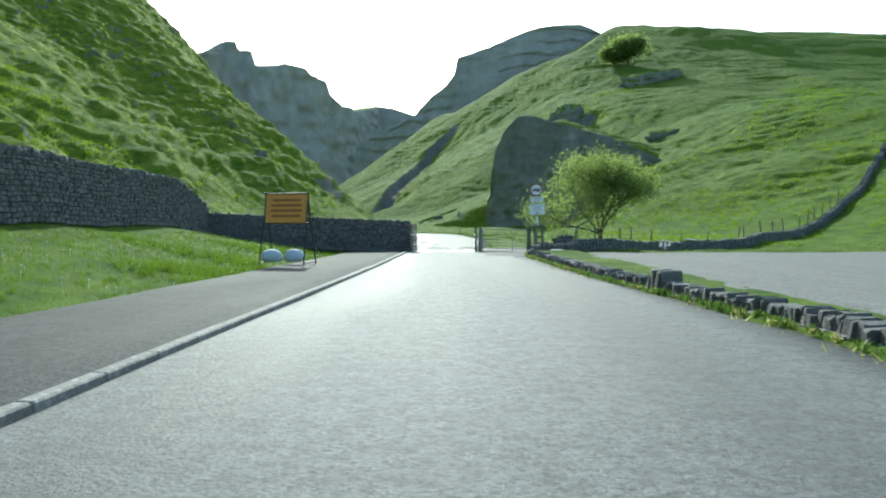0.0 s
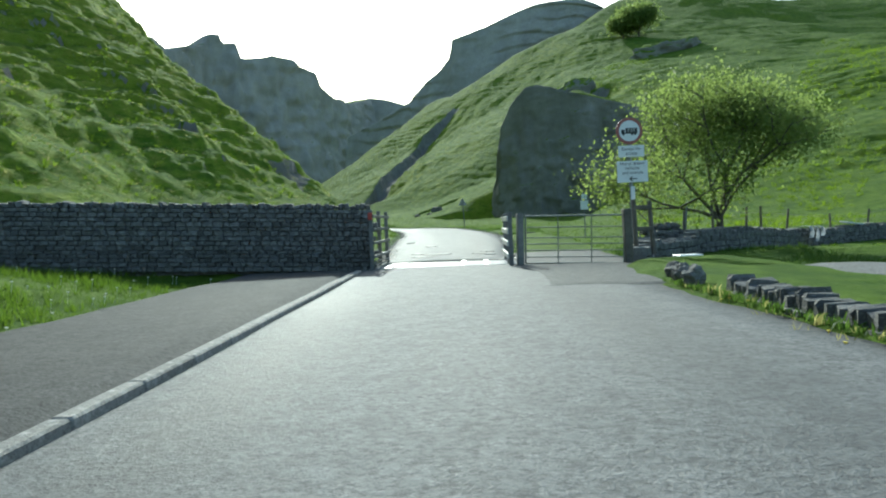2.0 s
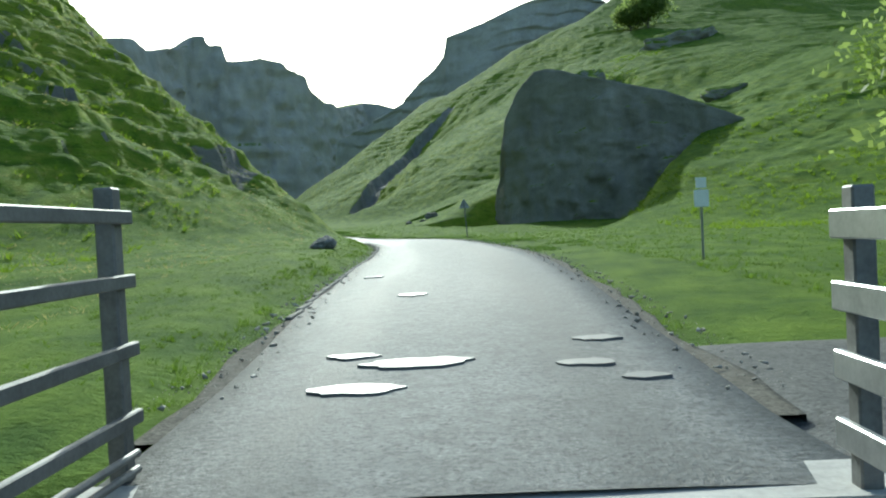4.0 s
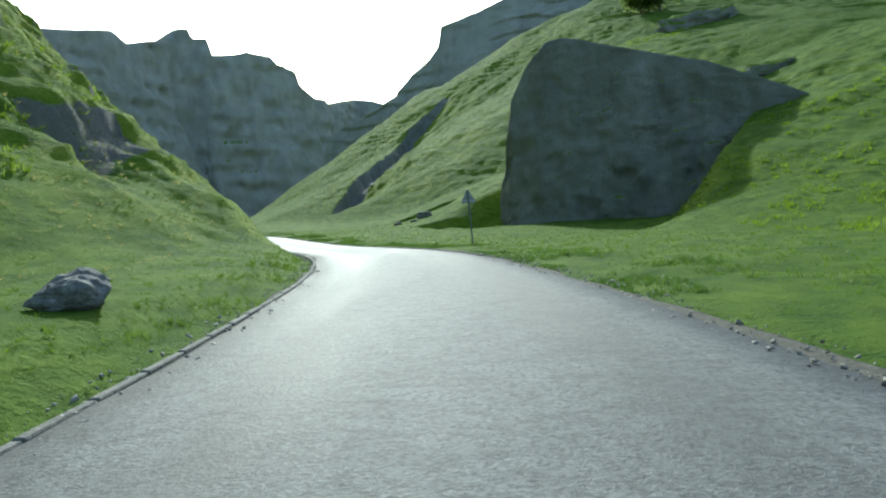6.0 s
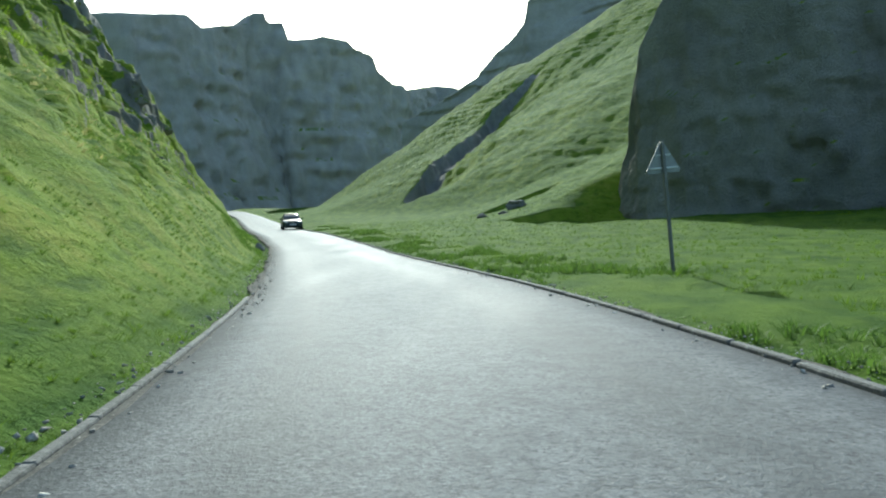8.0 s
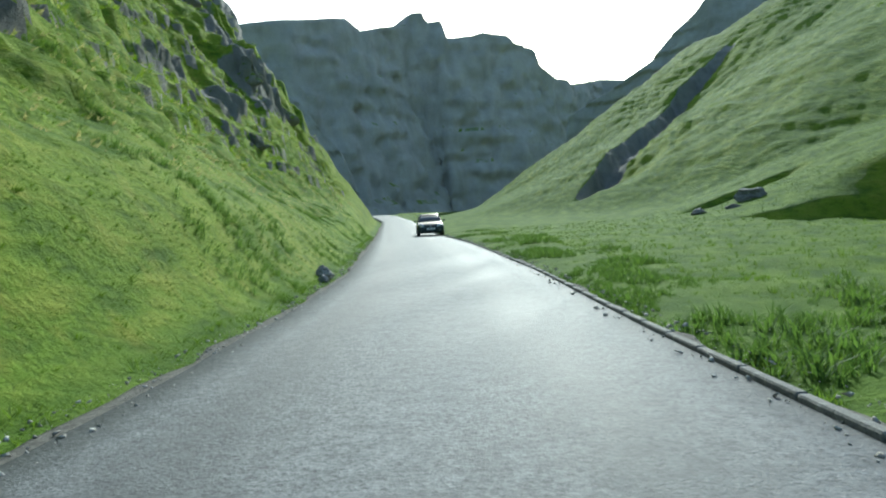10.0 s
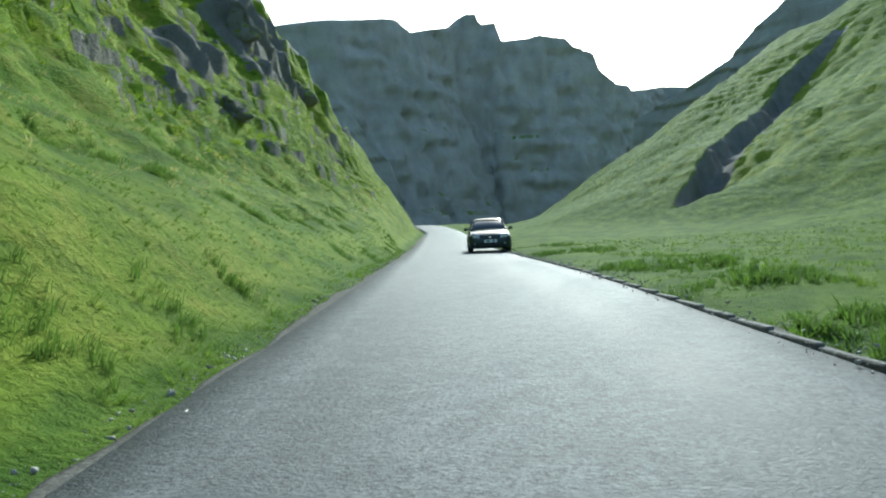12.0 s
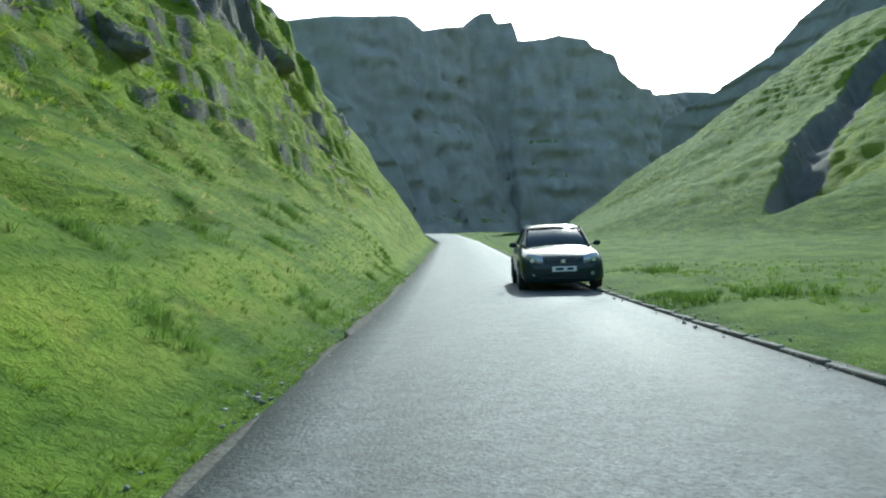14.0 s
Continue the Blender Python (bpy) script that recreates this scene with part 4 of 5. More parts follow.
def side_fence(x, y0, y1, label, wide, reflector):
    """Posts and rails that close the side of the grid."""
    owner = thing("grid_fence", pose(x, y0, 0), label, "fence", "fences beside the cattle grid")
    length = y1 - y0
    for f in ((0, 0.48, 1.0) if x < -1 else (0, 0.30, 1.0)):
        part("post", boxed((0.085, 0.085, 1.5), Matrix.Translation((0, f * length, 0.60 if x < -1 else 0.44)), 0.008), M_DULL, owner)
    for z in ((0.34, 0.64, 0.94, 1.22) if x < -1 else (0.26, 0.52, 0.78, 1.05)):
        part("rail", boxed((0.035, length + 0.15, wide), Matrix.Translation((0.06 if x < -1 else -0.06, length / 2, z)), 0.006), M_STEEL if wide > 0.08 else M_DULL, owner)
    if reflector:
        part("reflector", boxed((0.10, 0.025, 0.16), Matrix.Translation((0, -0.055, 1.22)), 0.01), M_RED, owner, "faded red reflector plate")
        for z in (0.10, 0.17, 0.24):
            part("lower_bar", tubed((0.07, 0, z), (0.07, length, z - 0.05), 0.018), M_DULL, owner)
    return owner


side_fence(-2.90, 35.45, 38.35, "grey steel post-and-rail side fence of the cattle grid", 0.06, True)
side_fence(0.10, 35.12, 37.95, "steel side fence with broad pale rails beside the cattle grid", 0.11, False)

# ---------------------------------------------------------------- field gate
gate_post = thing("gate_post", pose(0.29, 35.12, 0.0, 0, 1.0, 8), "thick square grey timber gate post beside the grid", "gate post")
part("post", boxed((0.14, 0.15, 1.56), Matrix.Translation((0, 0, 0.36)), 0.02), M_SILVERED, gate_post)
part("cap", boxed((0.13, 0.14, 0.02), Matrix.Translation((0, 0, 1.147)), 0.006), M_SILVERED, gate_post)
hang_post = thing("gate_post", pose(2.50, 34.78, 0.0, 0, -1.5, 5), "dark timber gate post at the end of the field wall", "gate post")
part("post", boxed((0.17, 0.17, 1.6), Matrix.Translation((0, 0, 0.36)), 0.02), M_TIMBER, hang_post)

GX0, GX1 = Vector((0.40, 35.10, 0.065)), Vector((2.40, 34.80, 0.020))
gate = thing("field_gate", Matrix.Translation(GX0) @ Matrix.Rotation(math.atan2(GX1.y - GX0.y, GX1.x - GX0.x), 4, "Z") @ Matrix.Rotation(0.024, 4, "Y"), "closed seven-bar galvanised steel field gate", "gate")
span = (GX1 - GX0).length
for z in (1.02, 0.785, 0.565, 0.435, 0.30, 0.16, 0.03):
    part("bar", tubed((0, 0, z), (span, 0, z), 0.018 if z > 1 or z < 0.1 else 0.012), M_GALV, gate)
for f in (0.0, 0.335, 0.675, 1.0):
    part("upright", tubed((f * span, 0, 0.03), (f * span, 0, 1.02), 0.018 if f in (0.0, 1.0) else 0.012), M_GALV, gate)
part("latch", tubed((-0.10, -0.03, 0.67), (0.20, -0.03, 0.68), 0.012), M_DULL, gate, "steel sliding latch")
for z in (0.2, 0.90):
    part("hinge", boxed((0.14, 0.03, 0.05), Matrix.Translation((span + 0.05, 0, z)), 0.005), M_DULL, gate)

stile = thing("stile", pose(2.95, 35.6, 0.1, 0, 0, 12), "leaning weathered timber stile posts beside the gate", "stile")
part("post", tubed((-0.12, 0, -0.2), (-0.16, 0.02, 1.24), 0.055, 0.045), M_TIMBER, stile)
part("post", tubed((0.30, 0.05, -0.2), (0.20, 0.02, 1.22), 0.055, 0.045), M_TIMBER, stile)
part("rail", boxed((0.42, 0.06, 0.09), Matrix.Translation((0.03, 0.0, 1.08)), 0.01), M_TIMBER, stile)
part("rail", boxed((0.44, 0.06, 0.09), Matrix.Translation((0.05, 0.0, 0.62)), 0.01), M_TIMBER, stile)

# ---------------------------------------------------------------- road signs
M_WHITE = simple("sign_white", (0.74, 0.75, 0.74), 0.45, 0.0, 0.06)
M_BLACK = simple("sign_black", (0.015, 0.015, 0.016), 0.5, 0.0, 0.1)
M_SIGNRED = simple("sign_red", (0.27, 0.085, 0.07), 0.5, 0.0, 0.12)
M_GREY = simple("sign_back_grey", (0.22, 0.23, 0.23), 0.5, 0.4, 0.15)
M_ORANGE = simple("faded_orange_board", (0.62, 0.27, 0.045), 0.6, 0.0, 0.12)
M_PRINT = simple("brown_print", (0.30, 0.10, 0.02), 0.6, 0.0, 0.15)


def disc(radius, depth, m, sides=48):
    bm = bmesh.new()
    bmesh.ops.create_cone(bm, cap_ends=True, segments=sides, radius1=radius, radius2=radius, depth=depth, matrix=m @ Matrix.Rotation(math.pi / 2, 4, "X"))
    return bm


def lettering(text, size, place, material, parent, name="lettering"):
    """Raised letters that face -y."""
    cu = bpy.data.curves.new(name, "FONT")
    cu.body, cu.size, cu.align_x, cu.align_y, cu.extrude = text, size, "CENTER", "CENTER", 0.0015
    tmp = bpy.data.objects.new(name, cu)
    scene.collection.objects.link(tmp)
    bpy.context.view_layer.update()
    me = bpy.data.meshes.new_from_object(tmp.evaluated_get(bpy.context.evaluated_depsgraph_get()))
    bpy.data.objects.remove(tmp)
    me.transform(Matrix.Translation(place) @ Matrix.Rotation(math.pi / 2, 4, "X"))
    me.materials.clear()
    return mesh_part(name, me, material, parent)


weight_sign = thing("road_sign", pose(3.0, 36.72, -0.07, 0, -0.5, 3), "round lorry weight limit sign above two white text plates", "road sign")
part("pole", tubed((0.02, 0.05, -0.2), (0.0, 0.05, 3.32), 0.042), M_GREY, weight_sign)
roundel = part("roundel", disc(0.305, 0.022, Matrix.Translation((0, -0.01, 3.02))), M_SIGNRED, weight_sign, "round sign with a dull red rim")
part("face", disc(0.238, 0.006, Matrix.Translation((0, -0.026, 3.02))), M_WHITE, roundel)
bm = bmesh.new()
for w, h, x, z in ((0.27, 0.115, 0.045, 3.03), (0.08, 0.085, -0.15, 3.01), (0.36, 0.022, 0.0, 2.968)):
    block(bm, (w, 0.004, h), Matrix.Translation((x, -0.032, z)), 0.0)
for x in (-0.14, 0.06, 0.13):
    bmesh.ops.create_cone(bm, cap_ends=True, segments=16, radius1=0.028, radius2=0.028, depth=0.004, matrix=Matrix.Translation((x, -0.033, 2.945)) @ Matrix.Rotation(math.pi / 2, 4, "X"))
part("lorry_symbol", bm, M_BLACK, roundel)
lettering("7.5T", 0.105, (0.045, -0.036, 3.03), M_WHITE, roundel)
plate = part("upper_plate", boxed((0.60, 0.015, 0.265), Matrix.Translation((0.03, 0, 2.555)), 0.004), M_WHITE, weight_sign, "white plate with black words")
lettering("Except for", 0.105, (0.03, -0.0095, 2.61), M_BLACK, plate)
lettering("access", 0.105, (0.03, -0.0095, 2.505), M_BLACK, plate)
plate = part("lower_plate", boxed((0.71, 0.015, 0.49), Matrix.Translation((0.04, 0, 2.09)), 0.004), M_WHITE, weight_sign, "white plate with black words and an arrow")
for k, words in enumerate(("Horse drawn", "vehicles", "and animals")):
    lettering(words, 0.105, (0.04, -0.0095, 2.275 - 0.105 * k), M_BLACK, plate)
bm = bmesh.new()
block(bm, (0.16, 0.003, 0.022), Matrix.Translation((0.06, -0.0095, 1.925)))
for a in (-1, 1):
    block(bm, (0.085, 0.003, 0.024), Matrix.Translation((0.0, -0.0095, 1.925 + a * 0.024)) @ Matrix.Rotation(-a * 0.7, 4, "Y"))
part("arrow", bm, M_BLACK, plate)
part("notice", boxed((0.10, 0.012, 0.30), Matrix.Translation((0.03, -0.01, 1.60)), 0.003), M_WHITE, weight_sign, "small white notice")

info = thing("footpath_sign", pose(4.4, 54.2, floor_at(4.4, 54.2)), "small white information sign on a thin grey post", "sign")
part("post", tubed((0, 0.03, -0.2), (0, 0.03, 1.75), 0.03), M_GREY, info)
part("board", boxed((0.36, 0.02, 0.42), Matrix.Translation((0, 0, 1.52)), 0.004), M_WHITE, info)
part("top_board", boxed((0.26, 0.02, 0.26), Matrix.Translation((0, 0, 1.90)), 0.004), M_WHITE, info)

warning = thing("warning_sign", pose(-1.50, 87.0, floor_at(-1.50, 87.0), 0, -3.0, 12), "grey back of a triangular warning sign on a leaning post", "road sign")
part("pole", tubed((0, 0, -0.3), (0, 0, 2.66), 0.04), M_DULL, warning)
bm = bmesh.new()
front = [bm.verts.new((x, 0.05, z)) for x, z in ((-0.38, 2.06), (0.38, 2.06), (0.0, 2.74))]
rear = [bm.verts.new((v.co.x, 0.075, v.co.z)) for v in front]
bm.faces.new(front), bm.faces.new(rear[::-1])
for k in range(3):
    bm.faces.new((front[k], front[k - 1], rear[k - 1], rear[k]))
bmesh.ops.recalc_face_normals(bm, faces=bm.faces)
bmesh.ops.bevel(bm, geom=[e for e in bm.edges if abs(e.verts[0].co.y - e.verts[1].co.y) > 0.01], offset=0.05, segments=3, affect="EDGES")
board = part("triangle_plate", bm, M_GREY, warning, "unpainted grey back of a triangular plate")
for z in (2.16, 2.42):
    part("channel", boxed((0.62 - (z - 2.14) * 1.1, 0.03, 0.035), Matrix.Translation((0, 0.034, z)), 0.004), M_STEEL, board)

# ---------------------------------------------------------------- temporary board on the apron
works = thing("temporary_sign", pose(-5.45, 22.2, 0.09, 0, 0, -9), "faded orange notice board on a black folding metal stand", "temporary sign")
part("board", boxed((1.28, 0.03, 0.84), Matrix.Translation((0, 0, 1.63)) @ Matrix.Rotation(-0.12, 4, "X"), 0.006), M_ORANGE, works, "orange board with lines of unreadable print")
for k, w in enumerate((0.86, 0.94, 0.98, 0.90)):
    part("print_bar", boxed((w, 0.006, 0.075), Matrix.Translation((0, 0, 1.63)) @ Matrix.Rotation(-0.12, 4, "X") @ Matrix.Translation((0, -0.019, 0.24 - 0.155 * k)), 0.0), M_PRINT, works.children[0])
bm = bmesh.new()
for x0, z0, x1, z1 in ((-0.66, 1.2, 0.66, 1.2), (-0.66, 2.06, 0.66, 2.06)):
    tube(bm, (x0, -0.05 * (z0 > 2) + 0.08, z0), (x1, -0.05 * (z1 > 2) + 0.08, z1), 0.02)
for x in (-0.66, 0.66):
    tube(bm, (x, 0.10, 1.18), (x, 0.02, 2.08), 0.02)
part("frame", bm, M_BLACK, works)
for x in (-0.68, 0.68):
    part("front_leg", tubed((x * 0.95, 0.04, 1.9), (x, -0.42, 0.0), 0.02), M_BLACK, works)
    part("back_leg", tubed((x * 0.95, 0.06, 1.9), (x, 0.55, 0.0), 0.02), M_BLACK, works)
    part("foot_bar", tubed((x, -0.42, 0.06), (x, 0.55, 0.06), 0.018), M_BLACK, works)
part("cross_bar", tubed((-0.68, -0.38, 0.16), (0.68, -0.38, 0.16), 0.018), M_BLACK, works)
M_BAG = simple("white_sandbag", (0.50, 0.53, 0.58), 0.8, 0.0, 0.15, 4.0, 0.5)
for x, y, turn in ((-0.30, -0.38, 6), (0.36, -0.36, -8)):
    bm = bmesh.new()
    bmesh.ops.create_uvsphere(bm, u_segments=20, v_segments=12, radius=1.0)
    for v in bm.verts:
        k = 1 + 0.14 * noise.noise(v.co * 2.2 + Vector((x * 9, 0, 0)))
        v.co = Vector((math.copysign(abs(v.co.x) ** 0.6, v.co.x) * 0.30, v.co.y * 0.17, max(v.co.z, -0.75) * 0.20)) * k
    bag = part("sandbag", bm, M_BAG, None, "", True)
    bag.matrix_basis = works.matrix_basis @ pose(x, y, 0.24, 0, 0, turn)
    tagged(bag, "white woven sandbag slumped over the sign's foot bar", "sandbag", "sandbags on the sign stand")

bin_ = thing("lidded_box", pose(3.81, 35.2, floor_at(3.81, 35.2), 0, 0, 8), "dark box with a pale lid in the grass behind the wall", "box")
part("box_body", boxed((0.44, 0.36, 0.46), Matrix.Translation((0, 0, 0.18)), 0.02), M_BLACK, bin_)
part("lid", boxed((0.50, 0.42, 0.04), Matrix.Translation((0, 0, 0.43)), 0.012), M_WHITE, bin_, "pale sunlit lid")

# plastic feed sacks hung over the field wall, a pale slab lying on it
M_SACK = simple("feed_sack", (0.52, 0.53, 0.54), 0.55, 0.0, 0.2, 5.0, 0.4)
r = random.Random(17)
for x, y, w, h in ((10.75, 46.1, 0.30, 0.42), (11.12, 46.5, 0.22, 0.55), (11.42, 46.75, 0.26, 0.36)):
    bm = bmesh.new()
    rows = []
    for k in range(9):
        u = k / 8
        rows.append([bm.verts.new((w * (i / 5 - 0.5) * (1 + 0.15 * r.random()), -0.34 * min(1, u * 2.4) - 0.03 * math.sin(i * 2.1 + u * 5), 0.04 - max(0, u - 0.3) / 0.7 * h - 0.02 * r.random())) for i in range(6)])
    for a, b in zip(rows, rows[1:]):
        for i in range(5):
            bm.faces.new((a[i], a[i + 1], b[i + 1], b[i]))
    bmesh.ops.solidify(bm, geom=bm.faces[:], thickness=0.012)
    sack = part("feed_sack", bm, M_SACK, None, "", True)
    sack.matrix_basis = pose(x + 0.1, y + 0.28, floor_at(x, y + 0.3) + 0.70, 0, 0, 48)
    tagged(sack, "crumpled white plastic sack hung over the field wall", "sack", "sacks on the wall")
bm = boxed((1.0, 0.42, 0.07), Matrix.Rotation(0.10, 4, "Y"), 0.02)
slab = part("pale_board", bm, M_SACK)
slab.matrix_basis = pose(13.7, 48.7, floor_at(13.7, 48.7) + 0.72, 6, 0, 31)
tagged(slab, "pale flat board lying on the field wall", "board")
prop = part("leaning_stake", tubed((0, 0, -0.2), (0.12, 0, 1.35), 0.032, 0.028, 8), M_GREY)
prop.matrix_basis = pose(5.55, 42.0, floor_at(5.55, 42.0))
tagged(prop, "pale leaning stake in front of the thorn tree", "stake")


# ---------------------------------------------------------------- drain in the road edge
M_GRATE = simple("worn_iron_grate", (0.26, 0.255, 0.25), 0.5, 0.8, 0.25, 9.0, 0.2)
gx0, gy0 = -3.24, 50.0
drain = thing("drain_grate", pose(gx0, gy0, road_top(gx0, gy0, 0.03) + 0.012, 0, 0, -4) @ Matrix.Scale(0.82, 4), "worn shiny iron drain grate set in the road edge", "drain")
for s in (-1, 1):
    part("frame_side", boxed((0.024, 0.40, 0.03), Matrix.Translation((s * 0.20, 0, 0)), 0.004), M_GRATE, drain)
    part("frame_end", boxed((0.424, 0.024, 0.03), Matrix.Translation((0, s * 0.19, 0)), 0.004), M_GRATE, drain)
part("cross_bar", boxed((0.50, 0.04, 0.028), Matrix.Rotation(0.76, 4, "Z"), 0.004), M_GRATE, drain)
for k in range(6):
    part("slat", boxed((0.38, 0.016, 0.026), Matrix.Translation((0, -0.14 + 0.056 * k, -0.002)), 0.003), M_GRATE, drain)
# Thin black plate for the pit: its shade put into the colour.
part("pit", boxed((0.42, 0.39, 0.008), Matrix.Translation((0, 0, -0.014)), 0.002), M_BLACK, drain, "flat black plate standing in for the shaded pit under the slats")


# ---------------------------------------------------------------- boulders
def boulder(x, y, size, seed, label, sink=0.25, turn=0):
    """A weathered block, faceted by cuts, resting in the turf."""
    r = random.Random(seed)
    bm = bmesh.new()
    bmesh.ops.create_icosphere(bm, subdivisions=4, radius=0.5)
    cuts = [(Vector((r.uniform(-1, 1), r.uniform(-1, 1), r.uniform(-0.4, 1))).normalized(), r.uniform(0.28, 0.42)) for _ in range(9)]
    for v in bm.verts:
        for normal, far in cuts:
            over = v.co.dot(normal) - far
            if over > 0:
                v.co -= normal * over
        v.co += v.co.normalized() * 0.085 * noise.fractal(v.co * 4 + Vector((seed, 0, 0)), 0.9, 2.0, 4)
        v.co = Vector((v.co.x * size[0], v.co.y * size[1], v.co.z * size[2]))
    ob = part("boulder", bm, M_ROCK)
    ob.matrix_basis = pose(x, y, floor_at(x, y) + size[2] * (0.40 - sink), 0, 0, turn)
    return tagged(ob, label, "boulder", "boulders beside the road")


for k, (x, y, s) in enumerate(((2.14, 29.0, 0.38), (2.22, 29.7, 0.33), (2.30, 30.3, 0.31), (2.38, 30.9, 0.28))):
    ob = boulder(x, y, (s, s * 1.1, s * 0.85), 20 + k, "rounded dark stone in a row at the weedy verge", 0.0, 40 * k)
    ob.location.z = 0.08 + 0.34 * s
boulder(-5.82, 58.6, (1.0, 0.7, 0.5), 8, "dark flat-topped limestone boulder on the grassy bank", 0.1, 10)
boulder(-6.4, 142, (2.2, 1.6, 1.1), 2, "dark limestone boulder lying in the meadow")
boulder(-9.6, 141, (1.2, 1.0, 0.6), 3, "low dark limestone rock in the meadow grass")
boulder(-7.6, 139.5, (1.0, 0.7, 0.4), 4, "low dark limestone rock in the meadow grass")
boulder(-18.0, 107.4, (0.5, 0.42, 0.45), 5, "dark upright stone at the road's grassy edge", 0.1)
boulder(-17.6, 106.6, (0.36, 0.3, 0.28), 6, "broken pale stone at the road's grassy edge", 0.1)


# ---------------------------------------------------------------- fence stakes along the field wall
r = random.Random(12)
fence = thing("stake_fence", pose(7.2, 43.4, floor_at(7.2, 43.4)), "row of leaning weathered stakes with sagging wire behind the wall", "fence")
back = fence.matrix_basis.inverted()
pts = [Vector((*p, 0)) for p in field_line[2:8]]
tops = []
for a, b in zip(pts, pts[1:]):
    n = max(1, int((b - a).length / 1.9))
    side = Vector((-(b - a).y, (b - a).x, 0)).normalized() * 0.8
    for k in range(n):
        p = a.lerp(b, (k + r.random() * 0.5) / n) + side
        p.z = floor_at(p.x, p.y)
        top = p + Vector((r.uniform(-0.22, 0.22), r.uniform(-0.1, 0.1), r.uniform(1.15, 1.5)))
        part("stake", tubed(back @ (p - Vector((0, 0, 0.3))), back @ top, 0.05, 0.04, 7), M_TIMBER, fence)
        tops.append(p.lerp(top, 0.85))
for a, b in zip(tops, tops[1:]):
    part("wire", tubed(back @ a, back @ b, 0.006, sides=4), M_DULL, fence)


# ---------------------------------------------------------------- trees
M_BARK = simple("bark", (0.085, 0.075, 0.06), 0.9, 0.0, 0.4, 8.0, 0.6)
M_LEAF = blades("leaf", (0.085, 0.142, 0.028), (0.230, 0.285, 0.080), 0.66)


def tree(x, y, height, width, trunk, seed, leaves, leaf, label, fork=0.22, spread=0.055, low=0.15):
    """Tapered trunk, forking limbs, and many small leaves in loose clumps round the twigs."""
    r = random.Random(seed)
    owner = thing("tree", pose(x, y, floor_at(x, y) - 0.05), label, "tree")
    wood = bmesh.new()
    twigs = []

    def grow(a, way, length, radius, depth):
        b = a + way * length
        bend = Vector((r.uniform(-1, 1), r.uniform(-1, 1), r.uniform(-0.3, 0.5))) * length * 0.08
        mid = (a + b) / 2 + bend
        tube(wood, a, mid, radius, radius * 0.85, 7)
        tube(wood, mid, b, radius * 0.85, radius * 0.66, 7)
        if depth <= 3:
            twigs.append((mid, b))
        if depth == 0:
            return
        for _ in range(3 if depth > 1 else 2):
            turn = Vector((r.uniform(-1, 1), r.uniform(-1, 1), r.uniform(-0.25, 0.75))) * 0.95
            grow(b, (way * 0.75 + turn).normalized(), length * r.uniform(0.62, 0.82), radius * 0.58, depth - 1)

    stem = height * fork
    tube(wood, (0, 0, -0.2), (0.05, 0.0, stem), trunk * 1.15, trunk * 0.8, 10)
    for k in range(7):
        ang = k * 2 * math.pi / 7 + r.uniform(-0.4, 0.4)
        out = width / height * r.uniform(0.65, 1.1)
        grow(Vector((0.05, 0, stem * r.uniform(0.75, 1.0))), Vector((math.cos(ang) * out, math.sin(ang) * out, r.uniform(low, 1.05))).normalized(), height * 0.25, trunk * 0.5, 3)
    part("trunk", wood, M_BARK, owner)
    rng = np.random.RandomState(seed)
    pick = rng.randint(0, len(twigs), leaves)
    A, B = np.array([t[0] for t in twigs])[pick], np.array([t[1] for t in twigs])[pick]
    f = rng.rand(leaves, 1) * 1.25
    at = A + (B - A) * f + rng.normal(0, height * spread, (leaves, 3))
    u = rng.normal(size=(leaves, 3))
    u /= np.linalg.norm(u, axis=1)[:, None]
    v = np.cross(u, rng.normal(size=(leaves, 3)))
    v /= np.linalg.norm(v, axis=1)[:, None]
    s = leaf * (0.6 + 0.8 * rng.rand(leaves, 1))
    co = np.stack((at - u * s, at - v * s * 0.55, at + u * s, at + v * s * 0.55), 1).reshape(-1, 3)
    me = bpy.data.meshes.new("crown")
    me.from_pydata(co.tolist(), [], np.arange(leaves * 4).reshape(-1, 4).tolist())
    mesh_part("crown", me, M_LEAF, owner, "loose crown of small yellow-green leaves")
    return owner


tree(7.1, 43.6, 6.9, 2.5, 0.13, 21, 24000, 0.06, "small spreading hawthorn with fresh leaves behind the field wall", 0.15, 0.048, 0.0)
tree(43.0, 238, 8.0, 2.4, 0.22, 22, 5000, 0.34, "rounded tree among rocks high on the green hillside", 0.06, 0.09)
tree(47.0, 236, 11.5, 3.2, 0.25, 24, 7500, 0.34, "rounded tree among rocks high on the green hillside", 0.06, 0.09)


# ---------------------------------------------------------------- oncoming car
M_PAINT = simple("dark_green_car_paint", (0.022, 0.034, 0.034), 0.2, 0.0, 0.15, 2.0, 0.02)
M_PAINT.node_tree.nodes["Principled BSDF"].inputs["Specular IOR Level"].default_value = 0.25
M_GLASS = simple("dark_car_glass", (0.05, 0.056, 0.06), 0.12, 0.0, 0.1, 2.0, 0.0)
M_TYRE = simple("tyre_rubber", (0.018, 0.018, 0.018), 0.85, 0.0, 0.2)
M_CHROME = simple("bright_trim", (0.62, 0.63, 0.64), 0.18, 1.0, 0.05)
M_LAMP = simple("clear_headlamp", (0.45, 0.47, 0.48), 0.15, 0.6, 0.2)
M_BLACKPL = simple("black_plastic", (0.016, 0.016, 0.017), 0.55, 0.0, 0.2)
M_PLATE = simple("number_plate", (0.72, 0.72, 0.70), 0.4, 0.0, 0.05)


